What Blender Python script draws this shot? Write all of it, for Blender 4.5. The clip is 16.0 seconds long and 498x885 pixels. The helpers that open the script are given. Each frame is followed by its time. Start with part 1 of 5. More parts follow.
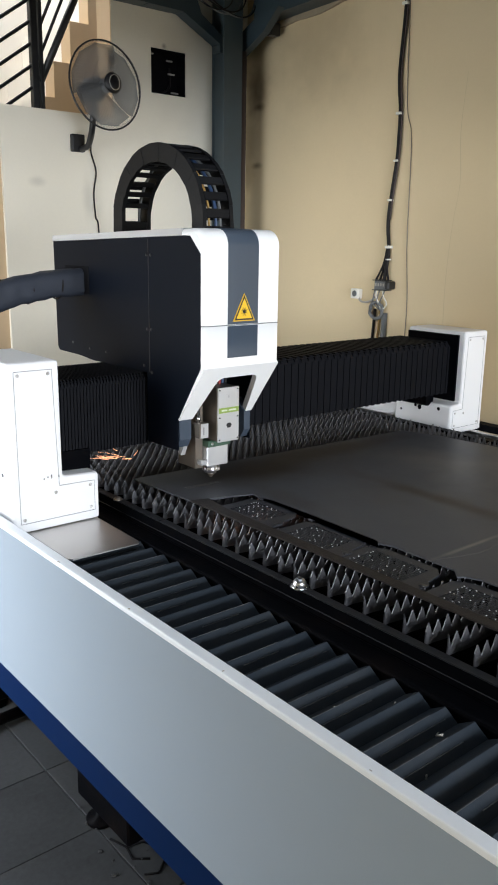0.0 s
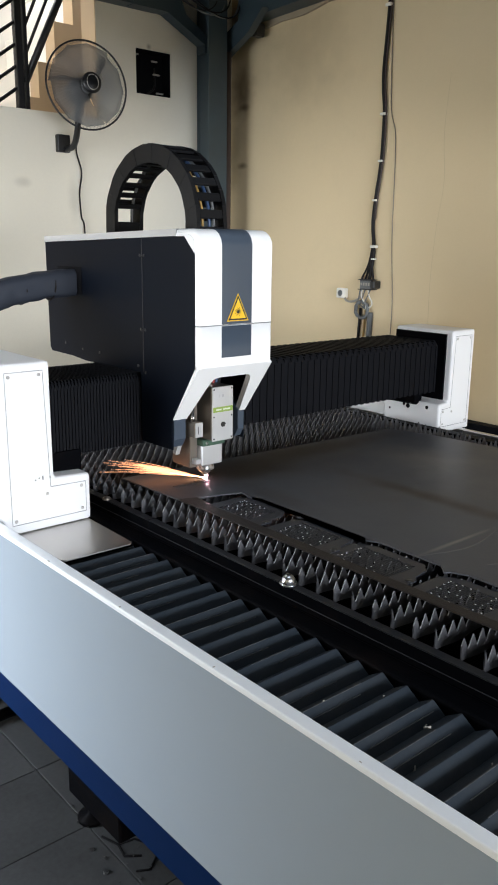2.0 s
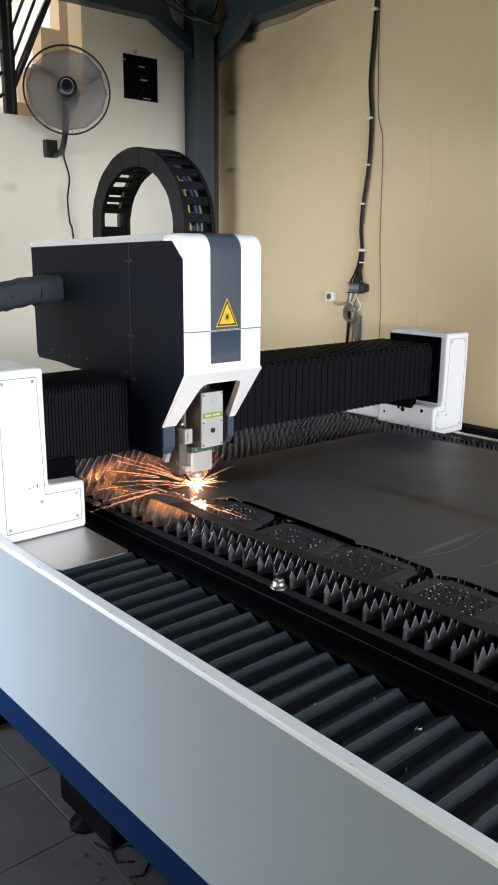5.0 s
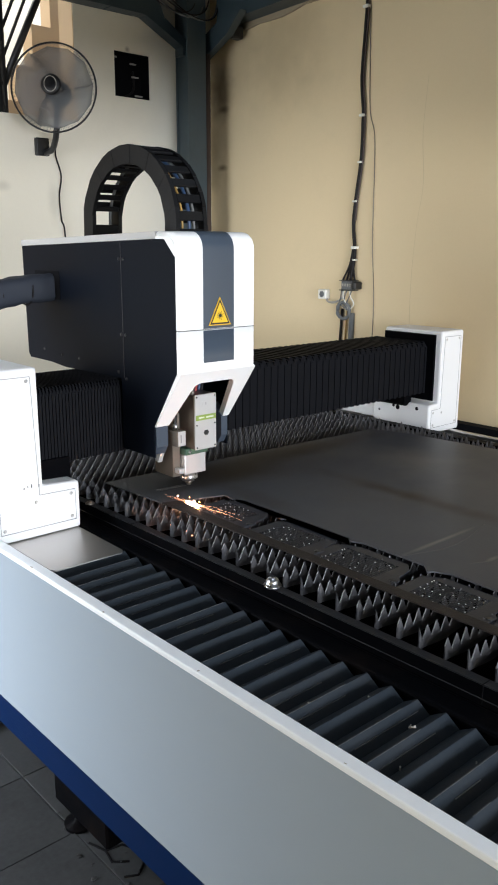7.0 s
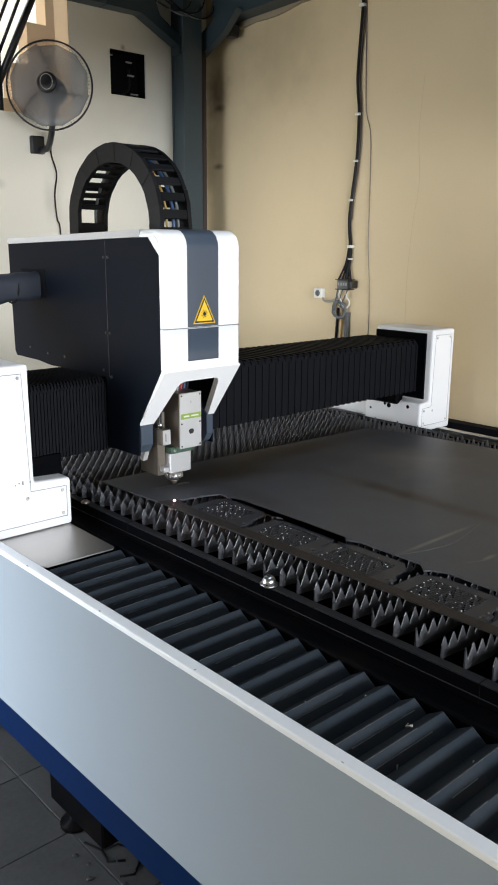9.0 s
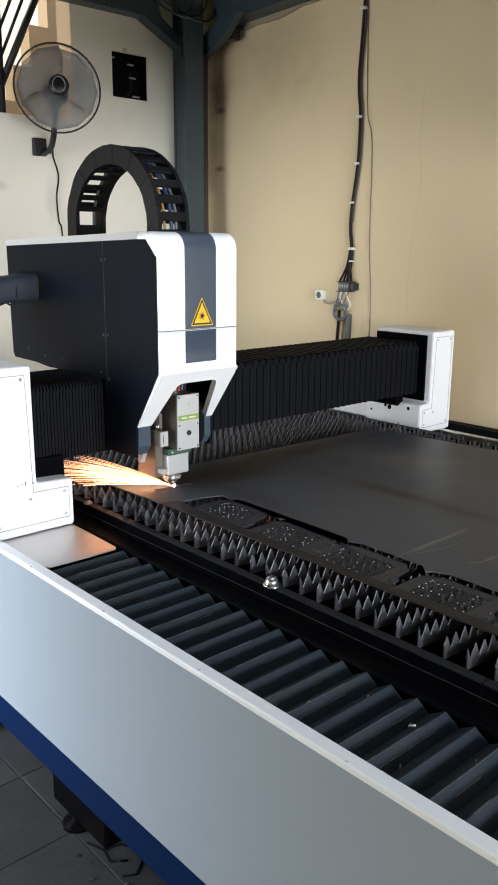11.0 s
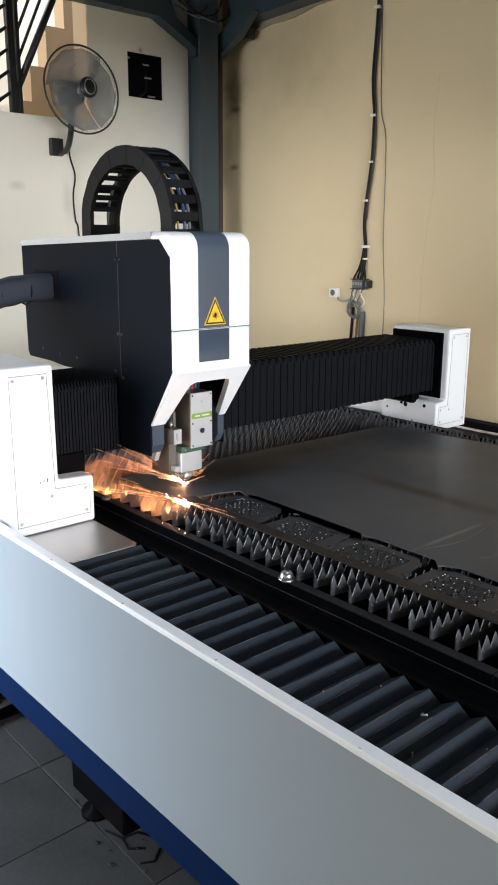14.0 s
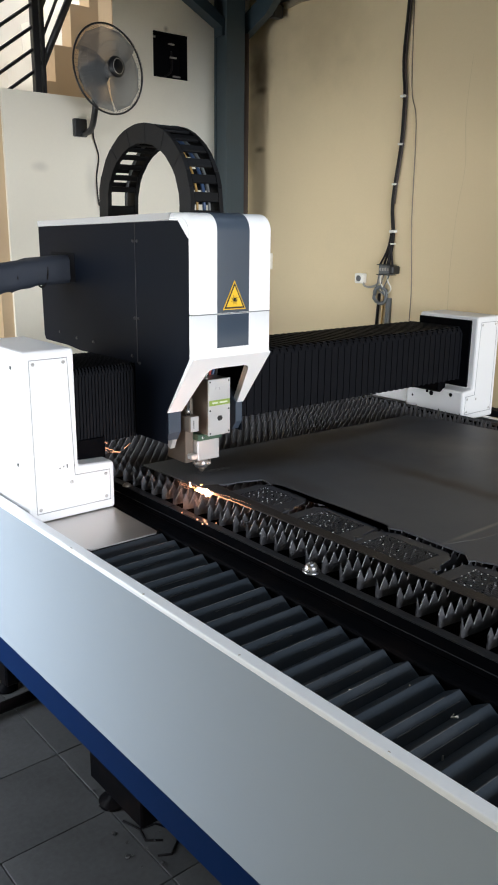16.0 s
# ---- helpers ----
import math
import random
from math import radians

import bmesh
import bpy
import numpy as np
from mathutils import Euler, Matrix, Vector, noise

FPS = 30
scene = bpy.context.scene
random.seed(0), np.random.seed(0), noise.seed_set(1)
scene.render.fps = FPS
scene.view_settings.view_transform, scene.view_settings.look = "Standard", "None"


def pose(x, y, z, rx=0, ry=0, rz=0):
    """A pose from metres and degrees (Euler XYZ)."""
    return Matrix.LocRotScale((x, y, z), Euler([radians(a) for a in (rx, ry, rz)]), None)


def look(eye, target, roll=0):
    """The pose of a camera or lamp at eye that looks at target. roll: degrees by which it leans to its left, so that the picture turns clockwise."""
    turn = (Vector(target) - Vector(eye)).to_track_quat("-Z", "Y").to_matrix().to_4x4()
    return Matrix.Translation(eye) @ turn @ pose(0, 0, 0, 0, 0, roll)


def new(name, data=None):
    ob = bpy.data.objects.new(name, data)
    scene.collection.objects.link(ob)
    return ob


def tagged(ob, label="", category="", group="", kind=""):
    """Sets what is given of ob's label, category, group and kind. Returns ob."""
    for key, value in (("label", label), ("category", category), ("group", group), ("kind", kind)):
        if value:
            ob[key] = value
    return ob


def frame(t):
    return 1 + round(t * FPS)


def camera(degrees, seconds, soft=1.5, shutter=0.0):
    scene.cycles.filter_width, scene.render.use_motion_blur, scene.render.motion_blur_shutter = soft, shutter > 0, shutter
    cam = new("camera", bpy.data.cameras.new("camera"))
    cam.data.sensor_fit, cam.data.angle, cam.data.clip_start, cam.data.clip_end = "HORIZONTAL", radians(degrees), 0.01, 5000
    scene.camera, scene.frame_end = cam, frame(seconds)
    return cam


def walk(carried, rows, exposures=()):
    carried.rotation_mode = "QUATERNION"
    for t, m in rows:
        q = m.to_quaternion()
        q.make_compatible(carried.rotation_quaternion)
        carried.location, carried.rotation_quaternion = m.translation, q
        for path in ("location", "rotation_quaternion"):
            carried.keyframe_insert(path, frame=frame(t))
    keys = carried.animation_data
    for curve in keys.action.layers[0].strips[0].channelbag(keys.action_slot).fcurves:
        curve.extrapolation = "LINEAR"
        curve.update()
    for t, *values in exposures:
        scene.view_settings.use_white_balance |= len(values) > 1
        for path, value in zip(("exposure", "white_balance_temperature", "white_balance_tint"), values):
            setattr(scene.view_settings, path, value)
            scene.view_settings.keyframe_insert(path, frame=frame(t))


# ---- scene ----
def view(x, y, z, yaw, pitch, roll):
    return pose(x, y, z, 0, 0, yaw) @ pose(0, 0, 0, 90 + pitch) @ pose(0, 0, 0, 0, 0, roll)


cam = camera(34.6, 16.0, soft=1.9)
walk(cam, [(t, view(*row)) for t, *row in (
    (0.0, -0.0000, -0.0000, 1.7120, -39.600, -13.910, 0.880),
    (0.5, -0.0064, -0.0021, 1.7130, -40.134, -13.974, 0.821),
    (1.0, -0.0043, -0.0011, 1.7118, -40.221, -13.909, 0.846),
    (1.5, -0.0182, -0.0153, 1.7178, -40.522, -13.918, 0.714),
    (2.0, -0.0159, -0.0111, 1.7139, -40.603, -13.922, 0.732),
    (2.5, -0.0184, -0.0139, 1.7137, -40.892, -13.870, 0.831),
    (3.0, -0.0181, -0.0216, 1.7175, -40.739, -13.863, 0.610),
    (3.5, -0.0176, -0.0225, 1.7170, -40.733, -13.814, 0.522),
    (4.0, -0.0187, -0.0201, 1.7160, -41.032, -13.685, 0.567),
    (6.5, -0.0066, -0.0126, 1.7152, -41.502, -13.760, 0.257),
    (7.0, -0.0092, -0.0142, 1.7160, -41.703, -13.809, 0.230),
    (7.5, -0.0131, -0.0199, 1.7144, -42.239, -13.755, 0.238),
    (8.0, -0.0132, -0.0205, 1.7168, -42.362, -13.877, 0.186),
    (8.5, -0.0131, -0.0171, 1.7131, -42.404, -13.799, 0.278),
    (9.0, -0.0102, -0.0097, 1.7138, -42.068, -13.859, 0.353),
    (11.5, -0.0240, -0.0125, 1.7152, -42.141, -13.695, 0.448),
    (12.0, -0.0201, -0.0137, 1.7139, -42.269, -13.684, 0.394),
    (12.5, -0.0179, -0.0129, 1.7157, -42.230, -13.752, 0.306),
    (13.0, -0.0209, -0.0114, 1.7158, -41.984, -13.606, 0.397),
    (13.5, -0.0253, -0.0147, 1.7161, -41.622, -13.698, 0.293),
    (14.0, -0.0525, -0.0369, 1.7236, -41.103, -13.973, 0.198),
    (14.5, -0.0548, -0.0293, 1.7214, -40.942, -14.134, 0.245),
    (15.0, -0.0529, -0.0184, 1.7174, -40.436, -14.668, 0.550),
    (15.5, -0.0332, 0.0104, 1.7162, -39.881, -14.734, 0.681),
    (16.0, -0.0273, 0.0157, 1.7131, -39.683, -14.939, 0.625),
)], exposures=[(t, s, 6230, 11) for t, s in ((0.0, -0.05), (4.0, -0.02), (6.5, 0.04), (13.5, 0.05), (14.5, 0.0), (15.3, -0.07), (16.0, -0.07))])

# ---- world and light ----
world = bpy.data.worlds.new("sky")
scene.world = world
world.use_nodes = True
wn = world.node_tree
sky = wn.nodes.new("ShaderNodeTexSky")
sky.sky_type, sky.sun_disc = "NISHITA", False
sky.sun_elevation, sky.sun_rotation = radians(50), radians(200)
wn.links.new(sky.outputs[0], wn.nodes["Background"].inputs[0])
wn.nodes["Background"].inputs[1].default_value = 0.1


def area_lamp(name, eye, target, sx, sy, watts, colour, spread=180):
    data = bpy.data.lights.new(name, "AREA")
    data.spread = radians(spread)
    data.shape, data.size, data.size_y, data.energy, data.color = "RECTANGLE", sx, sy, watts, colour
    ob = new(name, data)
    ob.matrix_world = look(eye, target)
    return tagged(ob, "soft area lamp standing in for daylight", "daylight", kind="structure")


# daylight of the wide front window, of the side opening and of the stair well
area_lamp("window_daylight", (1.05, -3.3, 1.53), (1.05, 2.0, 1.0), 3.1, 0.86, 335, (0.92, 0.96, 1.0))
area_lamp("side_daylight", (-0.86, 2.95, 1.20), (1.5, 3.0, 0.25), 1.4, 1.9, 68, (0.94, 0.975, 1.0), 122)
# unseen top fill lamp, added to brighten the slats, folds and sheet
area_lamp("top_fill", (1.7, 1.25, 3.36), (1.7, 1.25, 0.0), 1.6, 0.6, 10, (0.86, 0.94, 1.0))
area_lamp("stair_daylight", (1.6, 5.0, 4.2), (1.9, 5.1, 2.4), 1.0, 0.7, 38, (1.0, 0.97, 0.9))


# ---- materials ----
def material(name, colour, rough=0.5, metal=0.0, grain=0.12, scale=14.0, bump=0.02, fine=160.0, stain=None, stain_amount=0.3, spec=0.5, rand=0.0, rough_var=0.1, coat=0.0):
    """Colour with two scales of variation, fine relief and uneven gloss."""
    m = bpy.data.materials.new(name)
    m.use_nodes = True
    nt = m.node_tree
    b = nt.nodes["Principled BSDF"]
    co = nt.nodes.new("ShaderNodeTexCoord")

    def noise_node(s, detail=5.0, r=0.6):
        n = nt.nodes.new("ShaderNodeTexNoise")
        n.inputs["Scale"].default_value, n.inputs["Detail"].default_value, n.inputs["Roughness"].default_value = s, detail, r
        nt.links.new(co.outputs["Object"], n.inputs["Vector"])
        return n

    def mixer(a, c, fac, blend="MIX"):
        x = nt.nodes.new("ShaderNodeMix")
        x.data_type, x.blend_type = "RGBA", blend
        for sock, v in ((x.inputs[0], fac), (x.inputs[6], a), (x.inputs[7], c)):
            if isinstance(v, (int, float)):
                sock.default_value = v
            elif isinstance(v, tuple):
                sock.default_value = (*v, 1)
            else:
                nt.links.new(v, sock)
        return x.outputs[2]

    big, small = noise_node(scale), noise_node(fine, 3.0)
    dark = tuple(c * (1 - grain) for c in colour)
    light = tuple(min(1, c * (1 + grain)) for c in colour)
    out = mixer(dark, light, big.outputs[0])
    out = mixer(out, mixer(dark, light, small.outputs[0]), 0.4)
    if stain:
        n = noise_node(scale * 0.35, 8.0, 0.7)
        ramp = nt.nodes.new("ShaderNodeMapRange")
        ramp.inputs[1].default_value, ramp.inputs[2].default_value = 0.5, 0.72
        ramp.inputs[4].default_value = stain_amount
        nt.links.new(n.outputs[0], ramp.inputs[0])
        out = mixer(out, stain, ramp.outputs[0])
    if rand:
        info = nt.nodes.new("ShaderNodeObjectInfo")
        hsv = nt.nodes.new("ShaderNodeHueSaturation")
        mr = nt.nodes.new("ShaderNodeMapRange")
        mr.inputs[3].default_value, mr.inputs[4].default_value = 1 - rand, 1 + rand
        nt.links.new(info.outputs["Random"], mr.inputs[0])
        nt.links.new(mr.outputs[0], hsv.inputs["Value"])
        nt.links.new(out, hsv.inputs["Color"])
        out = hsv.outputs[0]
    nt.links.new(out, b.inputs["Base Color"])
    rr = nt.nodes.new("ShaderNodeMapRange")
    rr.inputs[3].default_value, rr.inputs[4].default_value = max(0.02, rough - rough_var), min(1, rough + rough_var)
    nt.links.new(big.outputs[0], rr.inputs[0])
    nt.links.new(rr.outputs[0], b.inputs["Roughness"])
    b.inputs["Metallic"].default_value = metal
    b.inputs["Specular IOR Level"].default_value = spec
    b.inputs["Coat Weight"].default_value = coat
    if bump:
        bp = nt.nodes.new("ShaderNodeBump")
        bp.inputs["Strength"].default_value, bp.inputs["Distance"].default_value = min(1.0, bump * 10), 0.002
        nt.links.new(small.outputs[0], bp.inputs["Height"])
        nt.links.new(bp.outputs[0], b.inputs["Normal"])
    return m


def glowing(name, colour, strength):
    m = bpy.data.materials.new(name)
    m.use_nodes = True
    nt = m.node_tree
    b = nt.nodes["Principled BSDF"]
    b.inputs["Base Color"].default_value = (0.05, 0.02, 0.01, 1)
    b.inputs["Emission Color"].default_value = (*colour, 1)
    b.inputs["Emission Strength"].default_value = strength
    return m


CREAM = material("cream wall paint", (0.66, 0.53, 0.325), 0.75, grain=0.05, scale=1.6, fine=90, bump=0.03, stain=(0.42, 0.35, 0.23), stain_amount=0.25)
WHITEWALL = material("off-white wall paint", (0.77, 0.72, 0.60), 0.7, grain=0.05, scale=1.8, fine=90, bump=0.03, stain=(0.5, 0.47, 0.38), stain_amount=0.2)
TANWALL = material("tan plaster", (0.52, 0.38, 0.23), 0.8, grain=0.08, scale=3, bump=0.03)
STAIRWHITE = material("white stair paint", (0.80, 0.76, 0.68), 0.7, grain=0.04, scale=3)
STEELBLUE = material("blue-grey painted steel", (0.034, 0.052, 0.062), 0.45, grain=0.2, scale=6, bump=0.02, stain=(0.03, 0.03, 0.03), stain_amount=0.4)
CEILDARK = material("dark steel decking", (0.02, 0.028, 0.03), 0.7, grain=0.2, scale=5)
MORTAR = material("rough mortar", (0.30, 0.25, 0.17), 0.9, grain=0.2, scale=20, bump=0.08)
BROWN = material("brown pipe", (0.052, 0.034, 0.026), 0.6, grain=0.2, scale=8)
TILE = material("dirty grey floor tile", (0.038, 0.040, 0.042), 0.5, spec=0.2, grain=0.65, scale=5, fine=60, stain=(0.016, 0.015, 0.014), stain_amount=0.95, rand=0.15, rough_var=0.2)
GROUT = material("dark grout", (0.05, 0.047, 0.043), 0.9, grain=0.2, scale=20)
PANEL = material("grey-blue powder coat", (0.30, 0.35, 0.40), 0.24, grain=0.03, scale=3, fine=500, bump=0.008, rough_var=0.05)
PANELTOP = material("worn white edge paint", (0.82, 0.85, 0.88), 0.4, grain=0.05, scale=30, stain=(0.45, 0.45, 0.45), stain_amount=0.15, fine=200)
BLUE = material("dark blue powder coat", (0.0014, 0.0115, 0.052), 0.45, spec=0.08, grain=0.12, scale=5, fine=300)
WHITE = material("white painted sheet metal", (0.82, 0.82, 0.82), 0.36, grain=0.01, scale=3, fine=400, bump=0.004, rough_var=0.02)
SHELL = material("glossy white shell", (0.82, 0.82, 0.81), 0.34, grain=0.008, scale=3, fine=400, bump=0.003, rough_var=0.01)
SHELLTOP = material("light grey lid", (0.37, 0.365, 0.355), 0.4, grain=0.05, scale=6)
STRIPE = material("slate grey paint", (0.048, 0.064, 0.088), 0.35, grain=0.05, scale=8, fine=300, bump=0.006)
BLACKP = material("black coated sheet metal", (0.0030, 0.0046, 0.0085), 0.45, spec=0.06, grain=0.15, scale=4, fine=300, bump=0.008, rough_var=0.06)
RUBBER = material("black fabric bellows", (0.0075, 0.0078, 0.0095), 0.6, spec=0.04, grain=0.25, scale=14, fine=250)
BELLOWS = material("dark grey bellows plate", (0.019, 0.025, 0.032), 0.55, spec=0.12, grain=0.22, scale=9, fine=120, stain=(0.055, 0.055, 0.055), stain_amount=0.3, rough_var=0.12)
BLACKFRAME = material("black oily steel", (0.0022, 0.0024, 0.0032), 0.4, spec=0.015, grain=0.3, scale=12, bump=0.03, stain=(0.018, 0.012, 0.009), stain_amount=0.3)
RIMSTEEL = material("worn black rim steel", (0.016, 0.017, 0.019), 0.42, spec=0.15, grain=0.35, scale=10, bump=0.03, stain=(0.03, 0.024, 0.02), stain_amount=0.4)
SLAT = material("scorched steel slat", (0.105, 0.106, 0.115), 0.42, metal=0.5, grain=0.35, scale=25, fine=220, bump=0.06, stain=(0.05, 0.035, 0.025), stain_amount=0.6, rand=0.2)
SHEET = material("mill scale steel sheet", (0.056, 0.059, 0.067), 0.42, metal=0.1, spec=0.14, grain=0.2, scale=3.2, fine=120, bump=0.01, stain=(0.062, 0.047, 0.035), stain_amount=0.6, rough_var=0.12)
SHEETEDGE = material("heat-browned cut steel", (0.023, 0.0195, 0.0185), 0.45, metal=0.1, spec=0.10, grain=0.25, scale=18, fine=160, bump=0.03)
CUTPART = material("fresh cut dark steel", (0.031, 0.033, 0.040), 0.40, metal=0.2, spec=0.2, grain=0.2, scale=12, fine=160, bump=0.02)
GLINT = material("painted glint on cut edge", (0.62, 0.64, 0.68), 0.3, metal=0.4, grain=0.1, scale=60, bump=0)
SCRATCH = material("scratched bare steel", (0.10, 0.095, 0.09), 0.5, metal=0.4, grain=0.2, scale=30, bump=0)
WORN = material("worn plate edge", (0.062, 0.066, 0.070), 0.45, grain=0.2, scale=30, bump=0)
STAINLESS = material("brushed steel", (0.58, 0.56, 0.54), 0.38, metal=1.0, grain=0.06, scale=8, fine=400, bump=0.01)
CHROME = material("chrome", (0.62, 0.62, 0.63), 0.28, metal=1.0, grain=0.05, scale=20, bump=0)
ALU = material("anodised aluminium", (0.56, 0.56, 0.56), 0.42, metal=0.55, grain=0.04, scale=12, fine=400)
ALUDARK = material("brown-grey metal body", (0.20, 0.17, 0.14), 0.42, metal=0.7, grain=0.12, scale=12)
GREEN = material("green label", (0.23, 0.33, 0.06), 0.5, grain=0.05, scale=20)
DGREEN = material("dark green plate", (0.045, 0.09, 0.06), 0.4, grain=0.1, scale=20)
PALE = material("pale print", (0.6, 0.65, 0.5), 0.5, grain=0.04, scale=20, bump=0)
YELLOW = material("warning yellow", (0.80, 0.48, 0.02), 0.4, grain=0.04, scale=20, bump=0)
INK = material("black print", (0.012, 0.012, 0.012), 0.45, grain=0.1, scale=20, bump=0)
SEAM = material("seam shadow gap", (0.16, 0.16, 0.16), 0.7, grain=0.1, scale=20, bump=0)
SEAMLINE = material("fine panel joint", (0.38, 0.38, 0.39), 0.6, grain=0.1, scale=20, bump=0)
PLASTIC = material("black plastic", (0.009, 0.009, 0.010), 0.4, grain=0.15, scale=20, fine=200)
CHAINP = material("black nylon chain", (0.003, 0.003, 0.0036), 0.5, spec=0.2, grain=0.2, scale=20, fine=200)
SLEEVE = material("navy woven cable sleeve", (0.019, 0.024, 0.036), 0.7, grain=0.35, scale=35, fine=300, bump=0.06)
FANGREY = material("smoky fan blade", (0.24, 0.25, 0.255), 0.45, grain=0.05, scale=10, bump=0)
FANWIRE = material("fan guard wire", (0.09, 0.09, 0.095), 0.4, grain=0.1, scale=20, bump=0)
CABLEBLACK = material("black cable sheath", (0.009, 0.007, 0.007), 0.55, spec=0.2, grain=0.2, scale=30)
CABLEGREY = material("grey cable", (0.34, 0.32, 0.28), 0.6, grain=0.1, scale=30)
CABLERED = material("red hose", (0.28, 0.025, 0.02), 0.4, grain=0.1, scale=20)
CABLEBLUE = material("blue hose", (0.03, 0.06, 0.13), 0.4, grain=0.1, scale=20)
CABLEYELL = material("ochre cable", (0.36, 0.22, 0.06), 0.5, grain=0.1, scale=20)
SOCKETW = material("white socket plastic", (0.75, 0.73, 0.66), 0.4, grain=0.03, scale=20)
GREYBOX = material("grey terminal box", (0.12, 0.125, 0.125), 0.5, grain=0.1, scale=20)
PATCH = material("patched paint line", (0.55, 0.44, 0.275), 0.8, grain=0.1, scale=20)
VOID = material("shaded gap black", (0.004, 0.004, 0.005), 0.9, spec=0.1, grain=0.3, scale=20)
SPARK = glowing("spark", (1.0, 0.42, 0.20), 3.2)
SPARKHOT = glowing("hot spark", (1.0, 0.50, 0.24), 12.0)
MOLTEN = glowing("molten steel", (1.0, 0.45, 0.24), 160.0)
STREAM = glowing("molten stream", (1.0, 0.34, 0.10), 360.0)
STREAMRED = glowing("cooling red stream", (1.0, 0.27, 0.10), 165.0)
ARC = glowing("pierce arc", (1.0, 0.55, 0.62), 200.0)
MOLTENDIM = glowing("cooling slag", (1.0, 0.30, 0.06), 25.0)


def smoky(m, alpha):
    m.node_tree.nodes["Principled BSDF"].inputs["Alpha"].default_value = alpha


smoky(FANGREY, 0.62)


def soot_shade(m, spots, colour):
    """Soft smoke stains and painted shading of their own shape, at places in the surface's space."""
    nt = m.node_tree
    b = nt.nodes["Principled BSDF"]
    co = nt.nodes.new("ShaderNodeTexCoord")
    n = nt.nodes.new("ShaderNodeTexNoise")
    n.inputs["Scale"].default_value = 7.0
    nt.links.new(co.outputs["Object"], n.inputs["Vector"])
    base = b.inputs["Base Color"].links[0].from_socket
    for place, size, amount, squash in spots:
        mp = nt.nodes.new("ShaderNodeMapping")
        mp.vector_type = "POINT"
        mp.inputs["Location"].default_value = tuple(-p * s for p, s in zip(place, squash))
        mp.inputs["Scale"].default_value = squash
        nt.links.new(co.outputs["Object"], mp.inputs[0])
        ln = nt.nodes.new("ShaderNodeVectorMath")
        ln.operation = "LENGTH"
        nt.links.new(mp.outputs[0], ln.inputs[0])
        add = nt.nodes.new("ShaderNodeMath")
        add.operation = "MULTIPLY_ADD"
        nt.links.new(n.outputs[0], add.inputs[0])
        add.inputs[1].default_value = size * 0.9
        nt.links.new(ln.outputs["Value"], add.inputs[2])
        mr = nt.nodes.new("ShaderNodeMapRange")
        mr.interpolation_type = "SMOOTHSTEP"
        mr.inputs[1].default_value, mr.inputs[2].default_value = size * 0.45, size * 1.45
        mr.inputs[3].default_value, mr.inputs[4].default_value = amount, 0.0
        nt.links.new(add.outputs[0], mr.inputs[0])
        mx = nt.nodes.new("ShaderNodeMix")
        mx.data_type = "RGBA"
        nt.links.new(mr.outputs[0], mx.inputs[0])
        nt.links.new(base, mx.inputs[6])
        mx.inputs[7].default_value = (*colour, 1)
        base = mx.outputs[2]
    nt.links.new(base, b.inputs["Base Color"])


soot_shade(CREAM, (((3.37, 4.06, 2.62), 0.17, 0.85, (1, 1.2, 0.8)), ((3.37, 4.03, 2.53), 0.07, 0.9, (1, 1, 2.2)), ((3.37, 4.04, 2.19), 0.07, 0.8, (1, 1, 2.5)), ((3.37, 4.12, 2.3), 0.2, 0.5, (1, 1.6, 0.4)), ((3.37, 3.5, 2.8), 0.5, 0.25, (1, 1, 1))), (0.13, 0.085, 0.04))
soot_shade(WHITEWALL, (((2.25, 4.15, 1.95), 0.05, 0.25, (1, 1, 0.3)), ((1.95, 4.15, 2.02), 0.07, 0.3, (1, 1, 2)), ((2.76, 4.15, 2.80), 0.025, 0.9, (1, 1, 1))), (0.3, 0.27, 0.22))

# brown-dark patches put the shade and reflections by the gantry into the colour
soot_shade(SHEET, (((1.72, 2.05, 0.94), 0.22, 0.95, (0.7, 1.2, 1)), ((2.1, 2.12, 0.94), 0.14, 0.85, (0.2, 1.2, 1)), ((2.0, 1.45, 0.94), 0.075, 0.95, (1.2, 0.14, 1)), ((2.3, 2.1, 0.94), 0.09, 0.7, (0.3, 1.0, 1)), ((1.62, 1.75, 0.94), 0.07, 0.4, (1.0, 0.3, 1))), (0.026, 0.020, 0.015))
# the broad pale patch paints a sheen; the thin streaks are scratches
soot_shade(SHEET, (((2.36, 1.75, 0.94), 0.22, 0.45, (0.9, 0.6, 1)), ((1.74, 1.165, 0.94), 0.020, 1.0, (0.09, 1.5, 1)), ((1.73, 1.0, 0.94), 0.012, 0.7, (0.3, 1.2, 1))), (0.17, 0.155, 0.135))


# ---- mesh helpers ----
def bm_box(x0, x1, y0, y1, z0, z1, bevel=0.0, seg=1, bm=None):
    own = bmesh.new()
    vs = [own.verts.new((x, y, z)) for x in (x0, x1) for y in (y0, y1) for z in (z0, z1)]
    for f in ((0, 1, 3, 2), (4, 6, 7, 5), (0, 4, 5, 1), (2, 3, 7, 6), (0, 2, 6, 4), (1, 5, 7, 3)):
        own.faces.new([vs[i] for i in f])
    if bevel:
        bmesh.ops.bevel(own, geom=own.edges[:], offset=bevel, segments=seg, affect="EDGES", profile=0.5)
    return merge(bm, own)


def merge(bm, own):
    if bm is None:
        return own
    me = bpy.data.meshes.new("tmp")
    own.to_mesh(me)
    own.free()
    bm.from_mesh(me)
    bpy.data.meshes.remove(me)
    return bm


